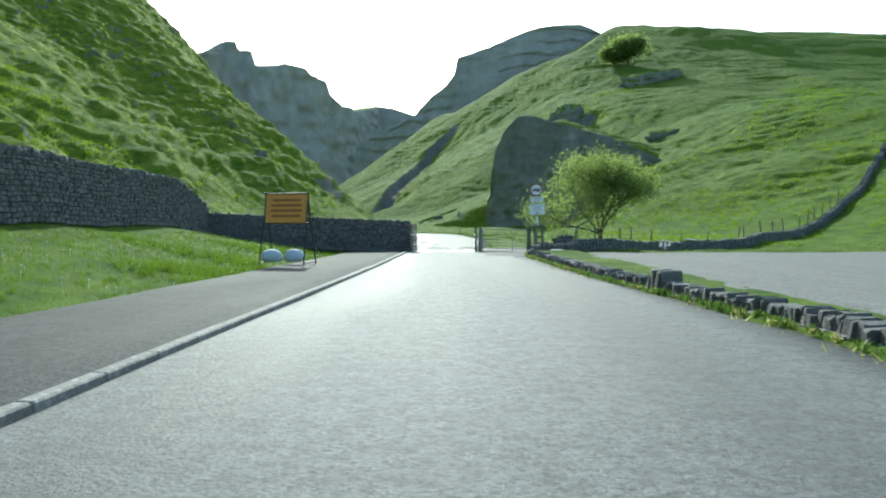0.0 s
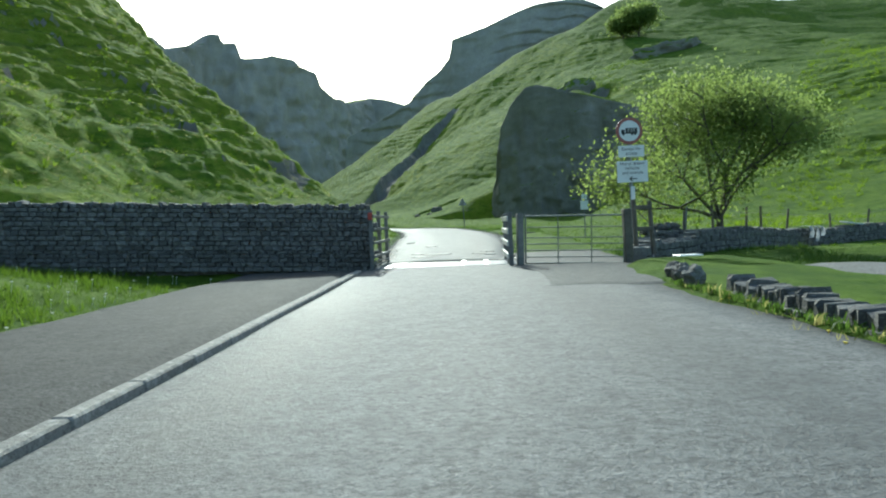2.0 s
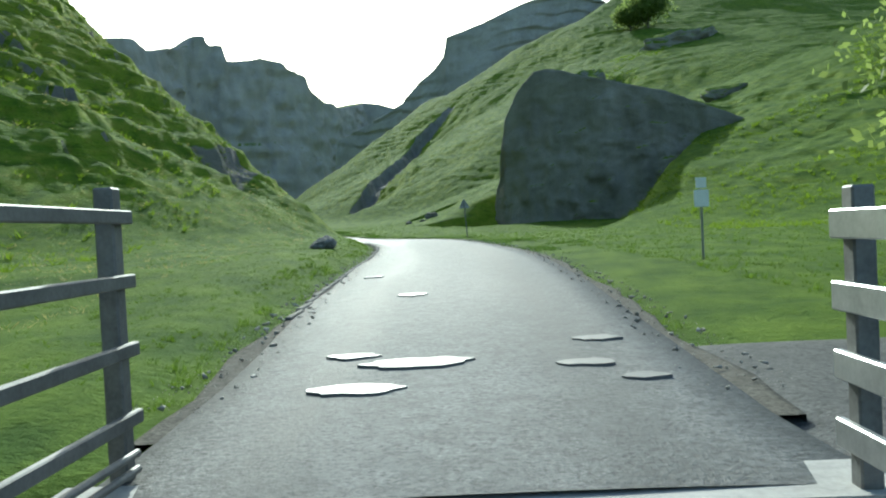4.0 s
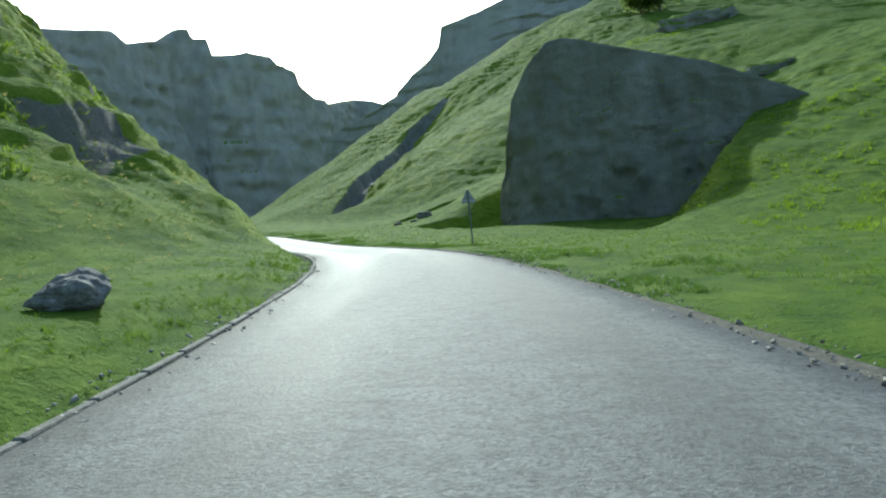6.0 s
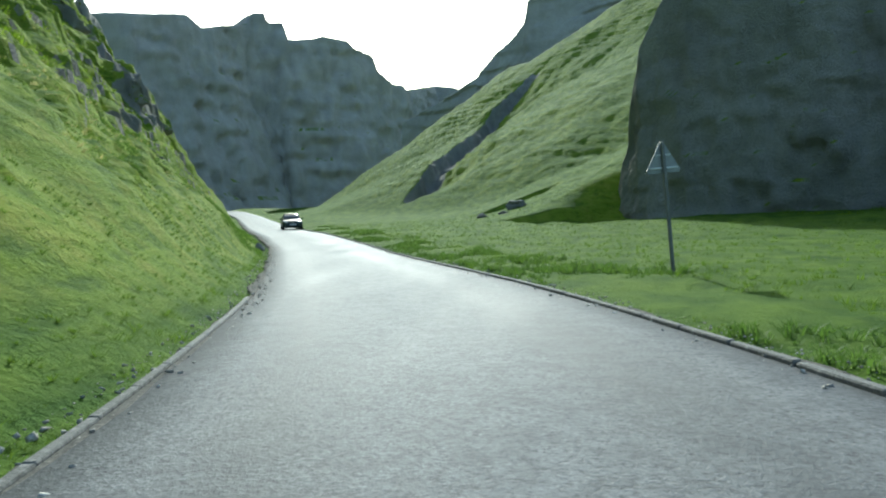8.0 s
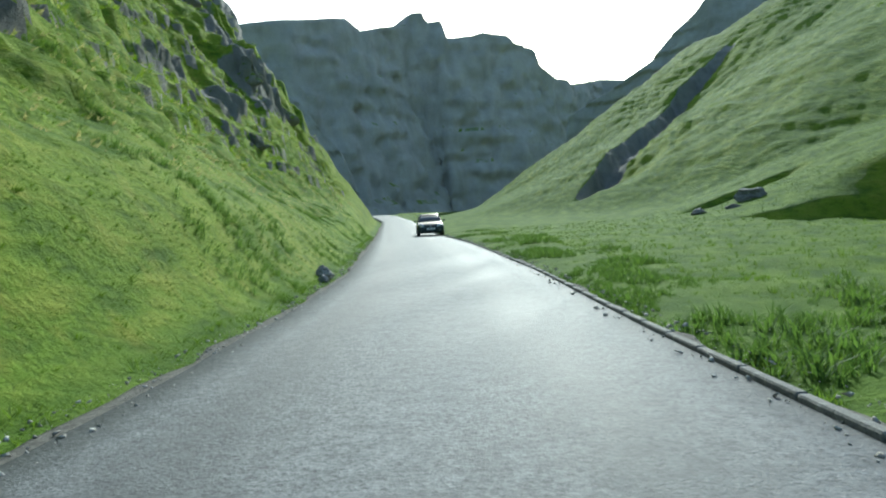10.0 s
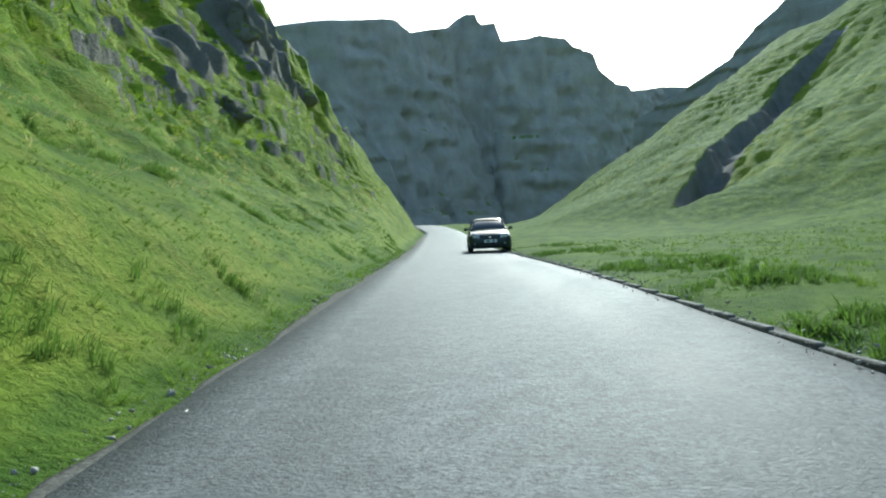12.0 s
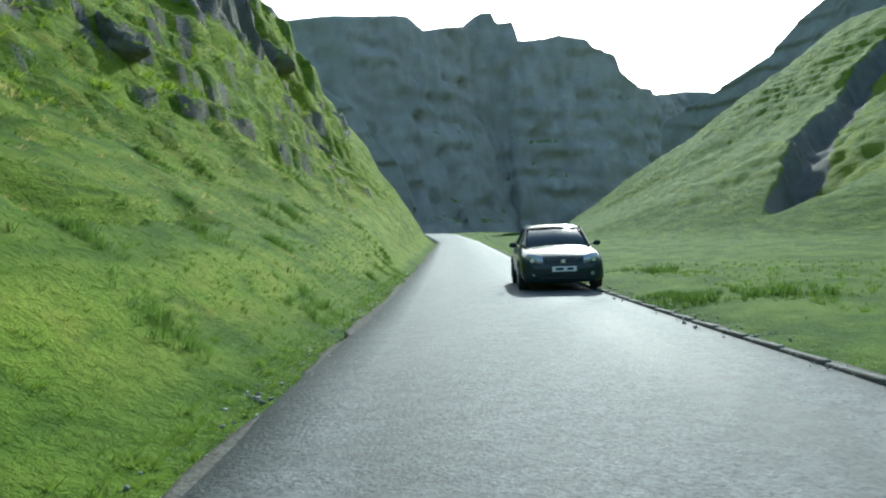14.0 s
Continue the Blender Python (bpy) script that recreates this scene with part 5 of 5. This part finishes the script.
def loft(rings, close=True):
    """Skin over rings of points, one after another."""
    bm = bmesh.new()
    rows = [[bm.verts.new(p) for p in ring] for ring in rings]
    for a, b in zip(rows, rows[1:]):
        for i in range(len(a) - 1):
            bm.faces.new((a[i], a[i + 1], b[i + 1], b[i]))
    if close:
        bm.faces.new(rows[0])
        bm.faces.new(rows[-1][::-1])
    bmesh.ops.remove_doubles(bm, verts=bm.verts, dist=0.001)
    bmesh.ops.recalc_face_normals(bm, faces=bm.faces)
    return bm


def both_sides(half):
    return half + [(-x, y, z) for x, y, z in reversed(half[:-1])]


def car(place):
    owner = thing("estate_car", place, "dark green estate car coming down the pass", "car")
    rings = []
    for y, w, top, low in ((-2.21, 0.66, 0.60, 0.30), (-2.17, 0.78, 0.66, 0.21), (-2.06, 0.86, 0.725, 0.17), (-1.86, 0.90, 0.80, 0.16), (-1.5, 0.915, 0.87, 0.16), (-1.1, 0.915, 0.94, 0.17),
                           (-0.8, 0.905, 0.965, 0.20), (0.2, 0.91, 0.975, 0.20), (1.2, 0.905, 0.985, 0.20), (1.8, 0.875, 0.985, 0.22), (2.15, 0.80, 0.96, 0.28), (2.24, 0.68, 0.90, 0.36)):
        h = top - low
        rings.append(both_sides([(0, y, low), (w * 0.72, y, low), (w * 0.93, y, low + 0.05), (w * 0.985, y, low + 0.25 * h), (w, y, low + 0.52 * h), (w * 0.985, y, low + 0.74 * h), (w * 0.95, y, low + 0.88 * h),
                                 (w * 0.86, y, top - 0.02), (w * 0.62, y, top + 0.012), (w * 0.3, y, top + 0.03), (0, y, top + 0.035)]))
    body = part("body", loft(rings), M_PAINT, owner, "", True)
    # cabin: dark glass all round, roof and pillars over it
    cabin = []
    for y, w, z in ((-1.02, 0.70, 0.955), (-0.62, 0.665, 1.20), (-0.22, 0.625, 1.395), (0.3, 0.62, 1.425), (1.2, 0.61, 1.41), (1.75, 0.60, 1.36), (2.08, 0.60, 1.05), (2.16, 0.62, 0.95)):
        cabin.append(both_sides([(0, y, 0.90), (0.83 if y > -0.9 else 0.78, y, 0.93), (0.80 if z > 1.1 else 0.76, y, max(0.955, min(z - 0.05, 1.02))), (w + (0.83 - w) * 0.35, y, max(0.96, z - 0.16)), (w, y, z - 0.035), (w * 0.85, y, z), (0, y, z + 0.025)]))
    part("cabin_glass", loft(cabin), M_GLASS, owner, "dark reflecting windows", True)
    roof = []
    for y, w, z in ((-0.30, 0.60, 1.375), (-0.18, 0.628, 1.418), (0.3, 0.625, 1.438), (1.2, 0.615, 1.424), (1.72, 0.605, 1.378), (1.86, 0.60, 1.30)):
        roof.append(both_sides([(w + 0.015, y, z - 0.06), (w + 0.005, y, z - 0.03), (w * 0.86, y, z + 0.004), (w * 0.4, y, z + 0.026), (0, y, z + 0.032)]))
    part("roof", loft(roof, False), M_PAINT, owner, "", True)
    for s in (-1, 1):
        part("pillar", tubed((s * 0.735, -1.04, 0.945), (s * 0.632, -0.24, 1.385), 0.034, 0.028, 8), M_PAINT, owner)
        part("pillar", tubed((s * 0.83, 0.32, 0.97), (s * 0.655, 0.36, 1.37), 0.035, 0.03, 8), M_BLACKPL, owner)
        part("roof_rail", tubed((s * 0.555, -0.05, 1.47), (s * 0.545, 1.6, 1.445), 0.017, sides=8), M_CHROME, owner, "bright roof rail")
        for y in (-0.05, 0.8, 1.6):
            part("rail_foot", boxed((0.03, 0.08, 0.05), Matrix.Translation((s * 0.55, y, 1.435)), 0.006), M_CHROME, owner)
        mirror = part("wing_mirror", boxed((0.17, 0.10, 0.115), Matrix.Translation((s * 0.98, -0.62, 1.0)) @ Matrix.Rotation(s * 0.15, 4, "Z"), 0.035), M_PAINT, owner)
        part("mirror_arm", tubed((s * 0.84, -0.62, 0.965), (s * 0.93, -0.62, 0.985), 0.02), M_BLACKPL, mirror)
        lamp_rings = []
        for f in (0.0, 0.25, 0.5, 0.75, 1.0):
            x, y, z, h = 0.43 + 0.33 * f, -2.185 + 0.17 * f ** 2, 0.645 + 0.07 * f, 0.050 + 0.045 * math.sin(math.pi * (0.25 + 0.6 * f))
            lamp_rings.append([(s * x, y - 0.015, z - h), (s * (x + 0.01), y - 0.045, z - 0.3 * h), (s * (x + 0.01), y - 0.035, z + 0.5 * h), (s * x, y + 0.03, z + h + 0.02)])
        lamp = part("headlight", loft(lamp_rings, False), M_LAMP, owner, "clear swept-back headlight", True)
        part("lens", disc(0.05, 0.03, Matrix.Translation((s * 0.66, -2.17, 0.668))), M_CHROME, lamp)
        fog = part("fog_lamp", disc(0.04, 0.03, Matrix.Translation((s * 0.62, -2.195, 0.37))), M_LAMP, owner)
        for y in (-1.36, 1.30):
            wheel = part("wheel", tubed((s * 0.70, y, 0.315), (s * 0.915, y, 0.315), 0.315, sides=32), M_TYRE, owner, "black tyre on a grey alloy rim")
            part("rim", tubed((s * 0.90, y, 0.315), (s * 0.925, y, 0.315), 0.215, 0.20, 24), M_GREY, wheel)
            bm = bmesh.new()
            for k in range(5):
                a = k * 2 * math.pi / 5
                block(bm, (0.03, 0.05, 0.17), Matrix.Translation((s * 0.928, y, 0.315)) @ Matrix.Rotation(a, 4, "X") @ Matrix.Translation((0, 0, 0.10)))
            part("spokes", bm, M_STEEL, wheel)
            arcs = []
            for k in range(15):
                a = math.pi * (k / 14 * 1.16 - 0.08)
                arcs.append([(s * (0.895 + dx), y + rr * math.cos(a), 0.315 + rr * math.sin(a)) for dx, rr in ((0, 0.33), (0.028, 0.335), (0.032, 0.375), (0, 0.39), (0, 0.33))])
            ring = loft(arcs)
            part("wheel_arch", ring, M_BLACKPL, owner)
        part("door_handle", boxed((0.03, 0.2, 0.03), Matrix.Translation((s * 0.908, 0.1, 0.80)), 0.008), M_PAINT, owner)
        part("wiper", tubed((s * 0.1 - 0.2, -1.03, 0.985), (s * 0.28 - 0.05, -0.93, 1.05), 0.008, sides=5), M_BLACKPL, owner)
    grille = bmesh.new()
    pts = [(-0.34, 0.695), (0.34, 0.695), (0.22, 0.545), (-0.22, 0.545)]
    f = [grille.verts.new((x, -2.225 + 0.25 * (z - 0.55), z)) for x, z in pts]
    g = [grille.verts.new((x, -2.15, z)) for x, z in pts]
    grille.faces.new(f), grille.faces.new(g[::-1])
    for k in range(4):
        grille.faces.new((f[k], f[k - 1], g[k - 1], g[k]))
    bmesh.ops.recalc_face_normals(grille, faces=grille.faces)
    gr = part("grille", grille, M_BLACKPL, owner, "black trapezoid grille")
    part("badge", boxed((0.10, 0.02, 0.085), Matrix.Translation((0, -2.215, 0.635)), 0.012), M_CHROME, gr, "plain bright badge shape")
    part("lower_intake", boxed((1.0, 0.05, 0.12), Matrix.Translation((0, -2.185, 0.32)), 0.02), M_BLACKPL, owner)
    num = part("number_plate", boxed((0.52, 0.012, 0.112), Matrix.Translation((0.02, -2.225, 0.475)), 0.003), M_PLATE, owner, "white plate with plain dark bars")
    for x, w in ((-0.105, 0.17), (0.125, 0.13)):
        part("plate_bar", boxed((w, 0.004, 0.055), Matrix.Translation((x + 0.02, -2.233, 0.475)), 0.0), M_BLACK, num)
    part("bumper_line", boxed((1.35, 0.02, 0.02), Matrix.Translation((0, -2.17, 0.415)), 0.005), M_BLACKPL, owner)
    return owner


car(pose(-27.35, 140.0, road_top(-27.35, 140.0, 0.03), 1.6, 0, 22.0))


# ---------------------------------------------------------------- grass and small growth
M_WEED = blades("nettle_leaf", (0.042, 0.090, 0.014), (0.098, 0.160, 0.026), 0.5)
def tufts(name, x, y, tall, blade_count, width, splay, material, label, seed, drop=0.03, plain=False):
    """Tufts of bent blades rooted at (x, y); tall: height of each tuft."""
    rng = np.random.RandomState(seed)
    n = len(x)
    z = land(x, y) - drop
    root = np.repeat(np.stack((x, y, z), 1), blade_count, 0)
    h = np.repeat(tall, blade_count) * (0.55 + 0.6 * rng.rand(n * blade_count))
    root[:, :2] += rng.normal(0, 1, (n * blade_count, 2)) * (np.repeat(tall, blade_count) * 0.28)[:, None]
    a = rng.rand(n * blade_count) * 2 * np.pi
    fall = -np.stack((land(x + 0.8, y, False) - land(x - 0.8, y, False), land(x, y + 0.8, False) - land(x, y - 0.8, False)), 1) / 1.6
    out = np.stack((np.cos(a), np.sin(a)), 1) * 0.8 + np.repeat(np.clip(fall, -1.2, 1.2), blade_count, 0)
    out /= np.linalg.norm(out, axis=1)[:, None] + 0.2
    bend = h * splay * (0.3 + rng.rand(n * blade_count))
    side = np.stack((np.sin(a), np.cos(a), np.zeros(len(a))), 1) * (width * np.repeat(tall, blade_count) / np.mean(tall) * (0.6 + 0.8 * rng.rand(n * blade_count)))[:, None] * 0.5
    mid, tip = root.copy(), root.copy()
    mid[:, :2] += out * (bend * 0.35)[:, None]
    mid[:, 2] += h * 0.62
    tip[:, :2] += out * bend[:, None]
    tip[:, 2] += h
    m = n * blade_count
    if plain:
        co = np.stack((root - side, root + side, tip), 1).reshape(-1, 3).astype(np.float32)
        loops, starts = np.arange(m * 3, dtype=np.int32), np.arange(0, m * 3, 3, dtype=np.int32)
    else:
        co = np.stack((root - side, root + side, mid + side * 0.8, mid - side * 0.8, tip), 1).reshape(-1, 3).astype(np.float32)
        base = np.arange(m)[:, None] * 5
        loops = np.hstack((base + [[0, 1, 2, 3]], base + [[3, 2, 4]])).ravel().astype(np.int32)
        starts = (np.arange(m)[:, None] * 7 + [[0, 4]]).ravel().astype(np.int32)
    me = bpy.data.meshes.new(name)
    me.vertices.add(len(co)), me.vertices.foreach_set("co", co.ravel())
    me.loops.add(len(loops)), me.loops.foreach_set("vertex_index", loops)
    me.polygons.add(len(starts)), me.polygons.foreach_set("loop_start", starts)
    me.update(calc_edges=True)
    return tagged(mesh_part(name, me, material), label, "grass", kind="stuff")


def scatter(n, x0, x1, y0, y1, seed):
    rng = np.random.RandomState(seed)
    return x0 + (x1 - x0) * rng.rand(n), y0 + (y1 - y0) * rng.rand(n), rng


def beside(n, side, near, far, y0, y1, seed, power=1.6):
    """Points beside the road, from near to far metres off its edge, thicker towards it."""
    rng = np.random.RandomState(seed)
    y = y0 + (y1 - y0) * rng.rand(n)
    rx, rz, c = road_at(y)
    off = half_width(y) + near + (far - near) * rng.rand(n) ** power
    return rx + side * off / c, y, rng


for k, (side, n) in enumerate(((-1, 5000), (1, 4000))):
    x, y, rng = beside(n, side, 0.22, 4.5, 40, 150, 60 + k)
    lush = ease(-0.2, 0.5, lumps(x, y, 3.5, 2, seed=30)) * (0.6 + 0.8 * ease(78, 84, y) * ease(106, 98, y) * (side > 0))
    tufts("verge_grass", x, y, 0.035 + 0.06 * lush * (0.5 + rng.rand(n)), 12, 0.010, 1.5, M_LUSH, "lush uneven verge grass along the road edge", 70 + k, plain=True)
for k, side in enumerate((-1, 1)):
    x, y, rng = beside(5200, side, 0.04, 0.7, 40, 148, 160 + k, 0.8)
    keep = lumps(x, y, 1.5, 2, seed=34) > -0.25
    x, y = x[keep], y[keep]
    tufts("edge_grass", x, y, 0.05 + 0.08 * rng.rand(len(x)) ** 1.5, 9, 0.011, 1.3, M_LUSH, "ragged grass overhanging the gritty road edge", 170 + k, plain=True)
x, y, rng = scatter(420, 3.4, 5.4, 39.6, 41.6, 190)
tufts("nettle_clumps", x, y, 0.10 + 0.26 * rng.rand(len(x)) ** 1.5, 16, 0.014, 0.9, M_WEED, "dark nettles and docks at the foot of the tumbled wall", 191)
x, y, rng = scatter(1500, 3.5, 8.6, 34.6, 41.4, 194)
keep = lumps(x, y, 1.6, 2, seed=70) > -0.15
x, y = x[keep], y[keep]
tufts("rough_grass", x, y, 0.05 + 0.17 * rng.rand(len(x)) ** 1.7, 10, 0.013, 1.0, M_WEED, "rank dark grass in front of the field wall", 195)
x, y, rng = scatter(5200, -10.9, -5.7, 3.0, 34.8, 62)
tufts("lawn_grass", x, y, 0.07 + 0.08 * rng.rand(len(x)) + 0.12 * ease(-0.1, 0.5, lumps(x, y, 2.5, 2, seed=31)), 9, 0.014, 0.7, M_LUSH, "unmown bright grass below the stone wall", 72, plain=True)
for k, (n, tall, material) in enumerate(((1500, 0.06, M_WEED), (260, 0.06, M_DRY))):
    x, y, rng = scatter(n, 0.05, 1.0, 4.5, 33.2, 163 + k)
    x = np.interp(y, [4, 8, 12, 16, 20, 25, 31.5, 33.5], [3.32, 3.24, 2.88, 2.48, 2.26, 2.08, 1.95, 2.4]) + x ** 1.3 * 0.62
    tufts("verge_weeds", x, y, 0.05 + tall * rng.rand(n) ** 1.8, 8, 0.014, 0.9, material, "yellow-green weeds along the foot of the edging stones", 173 + k, -0.12)
x, y, rng = scatter(320, -0.5, -0.12, 3.0, 34.0, 63)
x = x + np.interp(y, [3, 8, 12, 16, 20, 25, 34], [3.65, 3.6, 3.2, 2.8, 2.6, 2.42, 2.6])
tufts("edging_weeds", x, y, 0.05 + 0.14 * rng.rand(len(x)) ** 2, 8, 0.014, 0.9, M_DRY, "yellowing weeds at the foot of the edging stones", 73)
x, y, rng = beside(7000, 1, 0.45, 4.2, 58, 150, 166, 1.2)
clump = ease(-0.05, 0.45, lumps(x, y, 2.4, 3, seed=35))
x, y, clump = x[clump > 0.05], y[clump > 0.05], clump[clump > 0.05]
tufts("shaggy_verge_grass", x, y, 0.07 + 0.15 * clump * (0.3 + rng.rand(len(x))), 14, 0.015, 1.3, M_WEED, "tall shaggy grass clumps along the verge", 176)
x, y, rng = beside(9000, 1, 3.0, 24, 40, 150, 64, 1.5)
tufts("meadow_grass", x, y, 0.06 + 0.09 * rng.rand(len(x)), 8, 0.018, 1.1, M_LUSH, "grazed meadow grass between road and crag", 74, 0.02, True)
x, y, rng = beside(20000, -1, 7.0, 42, 40, 165, 65, 1.15)
keep = lumps(x, y, 2.4, 3, seed=32) > -0.25
x, y = x[keep], y[keep]
tufts("hill_tussocks", x, y, 0.07 + 0.20 * rng.rand(len(x)) ** 1.7, 9, 0.026, 1.5, M_GRASS, "shaggy tussocks covering the steep slope", 75, 0.05, True)
x, y, rng = beside(17000, -1, 0.5, 9.5, 44, 150, 165, 1.1)
tufts("bank_turf", x, y, 0.03 + 0.05 * rng.rand(len(x)) ** 1.5, 12, 0.010, 1.5, M_LUSH, "short thick turf on the foot of the steep slope", 175, 0.03, True)
cx, cy, rng = beside(75, -1, 0.8, 6.5, 84, 150, 211, 1.0)
pick = rng.randint(0, len(cx), 2600)
reach = 0.12 + 0.22 * rng.rand(len(cx))
x, y = cx[pick] + rng.normal(0, 1, 2600) * reach[pick], cy[pick] + rng.normal(0, 1, 2600) * reach[pick] * 0.7
tufts("coarse_clumps", x, y, 0.08 + 0.10 * rng.rand(len(x)), 12, 0.009, 0.9, M_WEED, "soft dark clumps of ungrazed grass on the lower slope", 212, 0.02)
x, y, rng = beside(14000, -1, 3.0, 42, 42, 165, 66, 1.2)
tufts("dry_tussocks", x, y, 0.06 + 0.08 * rng.rand(len(x)) ** 1.5, 7, 0.022, 2.0, M_DRY, "bleached tussocks scattered over the steep slope", 76, 0.05, True)
x, y, rng = scatter(13000, -52, -13, 8, 46, 67)
tufts("hill_tussocks", x, y, 0.10 + 0.16 * rng.rand(len(x)) ** 1.5, 9, 0.035, 1.7, M_GRASS, "shaggy tussocks on the slope above the stone wall", 77, 0.05, True)
x, y, rng = scatter(30000, 12, 80, 50, 210, 68)
keep = (lumps(x, y, 5, 3, seed=33) > 0.0) & (cliff_top(x, y) < -4)
x, y = x[keep], y[keep]
tufts("hill_tussocks", x, y, 0.16 + 0.22 * rng.rand(len(x)), 10, 0.07, 1.5, M_GRASS, "coarse tussocks on the hillside behind the field", 78, 0.1, True)

# ---------------------------------------------------------------- loose and broken rock
def chunks(count, corners, seed):
    """Angular stones: hulls of a few corners, as arrays of points and triangles."""
    out = []
    for k in range(count):
        rr = random.Random(seed + k)
        bm = bmesh.new()
        for _ in range(corners):
            p = Vector((rr.uniform(-1, 1), rr.uniform(-1, 1), rr.uniform(-1, 1)))
            bm.verts.new(p / max(abs(c) for c in p) * rr.uniform(0.42, 0.58))
        hull = bmesh.ops.convex_hull(bm, input=bm.verts[:])
        loose = [v for v in bm.verts if not v.link_faces]
        bmesh.ops.delete(bm, geom=loose, context="VERTS")
        bmesh.ops.triangulate(bm, faces=bm.faces[:])
        bm.verts.index_update()
        out.append((np.array([v.co[:] for v in bm.verts]), np.array([[v.index for v in f.verts] for f in bm.faces])))
        bm.free()
    return out


def strew(name, shapes, x, y, z, size, flat, material, label, category, seed, turn=3.2, smooth=False):
    """One mesh of many stones of the given sizes, turned at random and lying flattened."""
    rng = np.random.RandomState(seed)
    co, tri, off = [], [], 0
    for px, py, pz, s in zip(x, y, z, size):
        v, f = shapes[rng.randint(len(shapes))]
        a, b = rng.uniform(-turn, turn), rng.normal(0, 0.25)
        v = v * (s * (0.7 + 0.7 * rng.rand()), s * (0.7 + 0.7 * rng.rand()) * (1.5 if turn < 1 else 1), s * flat * (0.7 + 0.6 * rng.rand()))
        v = np.stack((v[:, 0], v[:, 1] * math.cos(b) - v[:, 2] * math.sin(b), v[:, 1] * math.sin(b) + v[:, 2] * math.cos(b)), 1)
        v = np.stack((v[:, 0] * math.cos(a) - v[:, 1] * math.sin(a), v[:, 0] * math.sin(a) + v[:, 1] * math.cos(a), v[:, 2]), 1)
        co.append(v + (px, py, pz))
        tri.append(f + off)
        off += len(v)
    co, tri = np.concatenate(co).astype(np.float32), np.concatenate(tri).astype(np.int32)
    me = bpy.data.meshes.new(name)
    me.vertices.add(len(co)), me.vertices.foreach_set("co", co.ravel())
    me.loops.add(tri.size), me.loops.foreach_set("vertex_index", tri.ravel())
    me.polygons.add(len(tri)), me.polygons.foreach_set("loop_start", np.arange(0, tri.size, 3, dtype=np.int32))
    me.update(calc_edges=True)
    return tagged(mesh_part(name, me, material, None, "", smooth), label, category, kind="stuff")


GRIT = chunks(8, 9, 600)
# pebbles and grit along the road edges
M_PEBBLE = rock("pebbles", (0.17, 0.155, 0.13), (0.42, 0.40, 0.36))
for k, side in enumerate((-1, 1)):
    x, y, rng = beside(6000, side, -0.22, 0.42, 39.5, 148, 186 + k, 1.0)
    size = 0.008 + 0.05 * rng.rand(len(x)) ** 6
    rx, rz, c = road_at(y)
    z = np.maximum(land(x, y), rz + 0.03)
    strew("roadside_stones", GRIT, x, y, z + 0.15 * size, size, 0.7, M_PEBBLE, "small pale stones strewn along the road edge", "stones", 188 + k)


# flowers in the lawn and along the edging
def flowers(name, x, y, tall, size, material, label, seed):
    """Small heads on thin stalks, one triangle fan each."""
    rng = np.random.RandomState(seed)
    z = land(x, y)
    bm = bmesh.new()
    for px, py, pz in zip(x, y, z):
        h = tall * (0.6 + 0.7 * rng.rand())
        tube(bm, (px, py, pz - 0.02), (px + 0.02, py, pz + h), 0.003, 0.002, 3)
        bmesh.ops.create_cone(bm, cap_ends=True, segments=6, radius1=size * 0.5, radius2=size, depth=size * 0.8, matrix=Matrix.Translation((px + 0.02, py, pz + h)))
    return tagged(part(name, bm, material), label, "flowers", kind="stuff")


M_PETAL = simple("white_petal", (0.75, 0.75, 0.68), 0.7, 0.0, 0.08)
M_YELLOW = simple("yellow_petal", (0.62, 0.50, 0.03), 0.7, 0.0, 0.15)
x, y, rng = scatter(150, -9.5, -5.75, 12, 34, 90)
flowers("lawn_daisies", x, y, 0.16, 0.022, M_PETAL, "white flower heads scattered in the unmown grass", 91)
x, y, rng = scatter(90, -0.5, -0.15, 5, 33, 92)
x = x + np.interp(y, [3, 8, 12, 16, 20, 25, 34], [3.65, 3.6, 3.2, 2.8, 2.6, 2.42, 2.6])
flowers("edging_flowers", x, y, 0.12, 0.018, M_YELLOW, "small yellow flowers at the foot of the edging stones", 93)
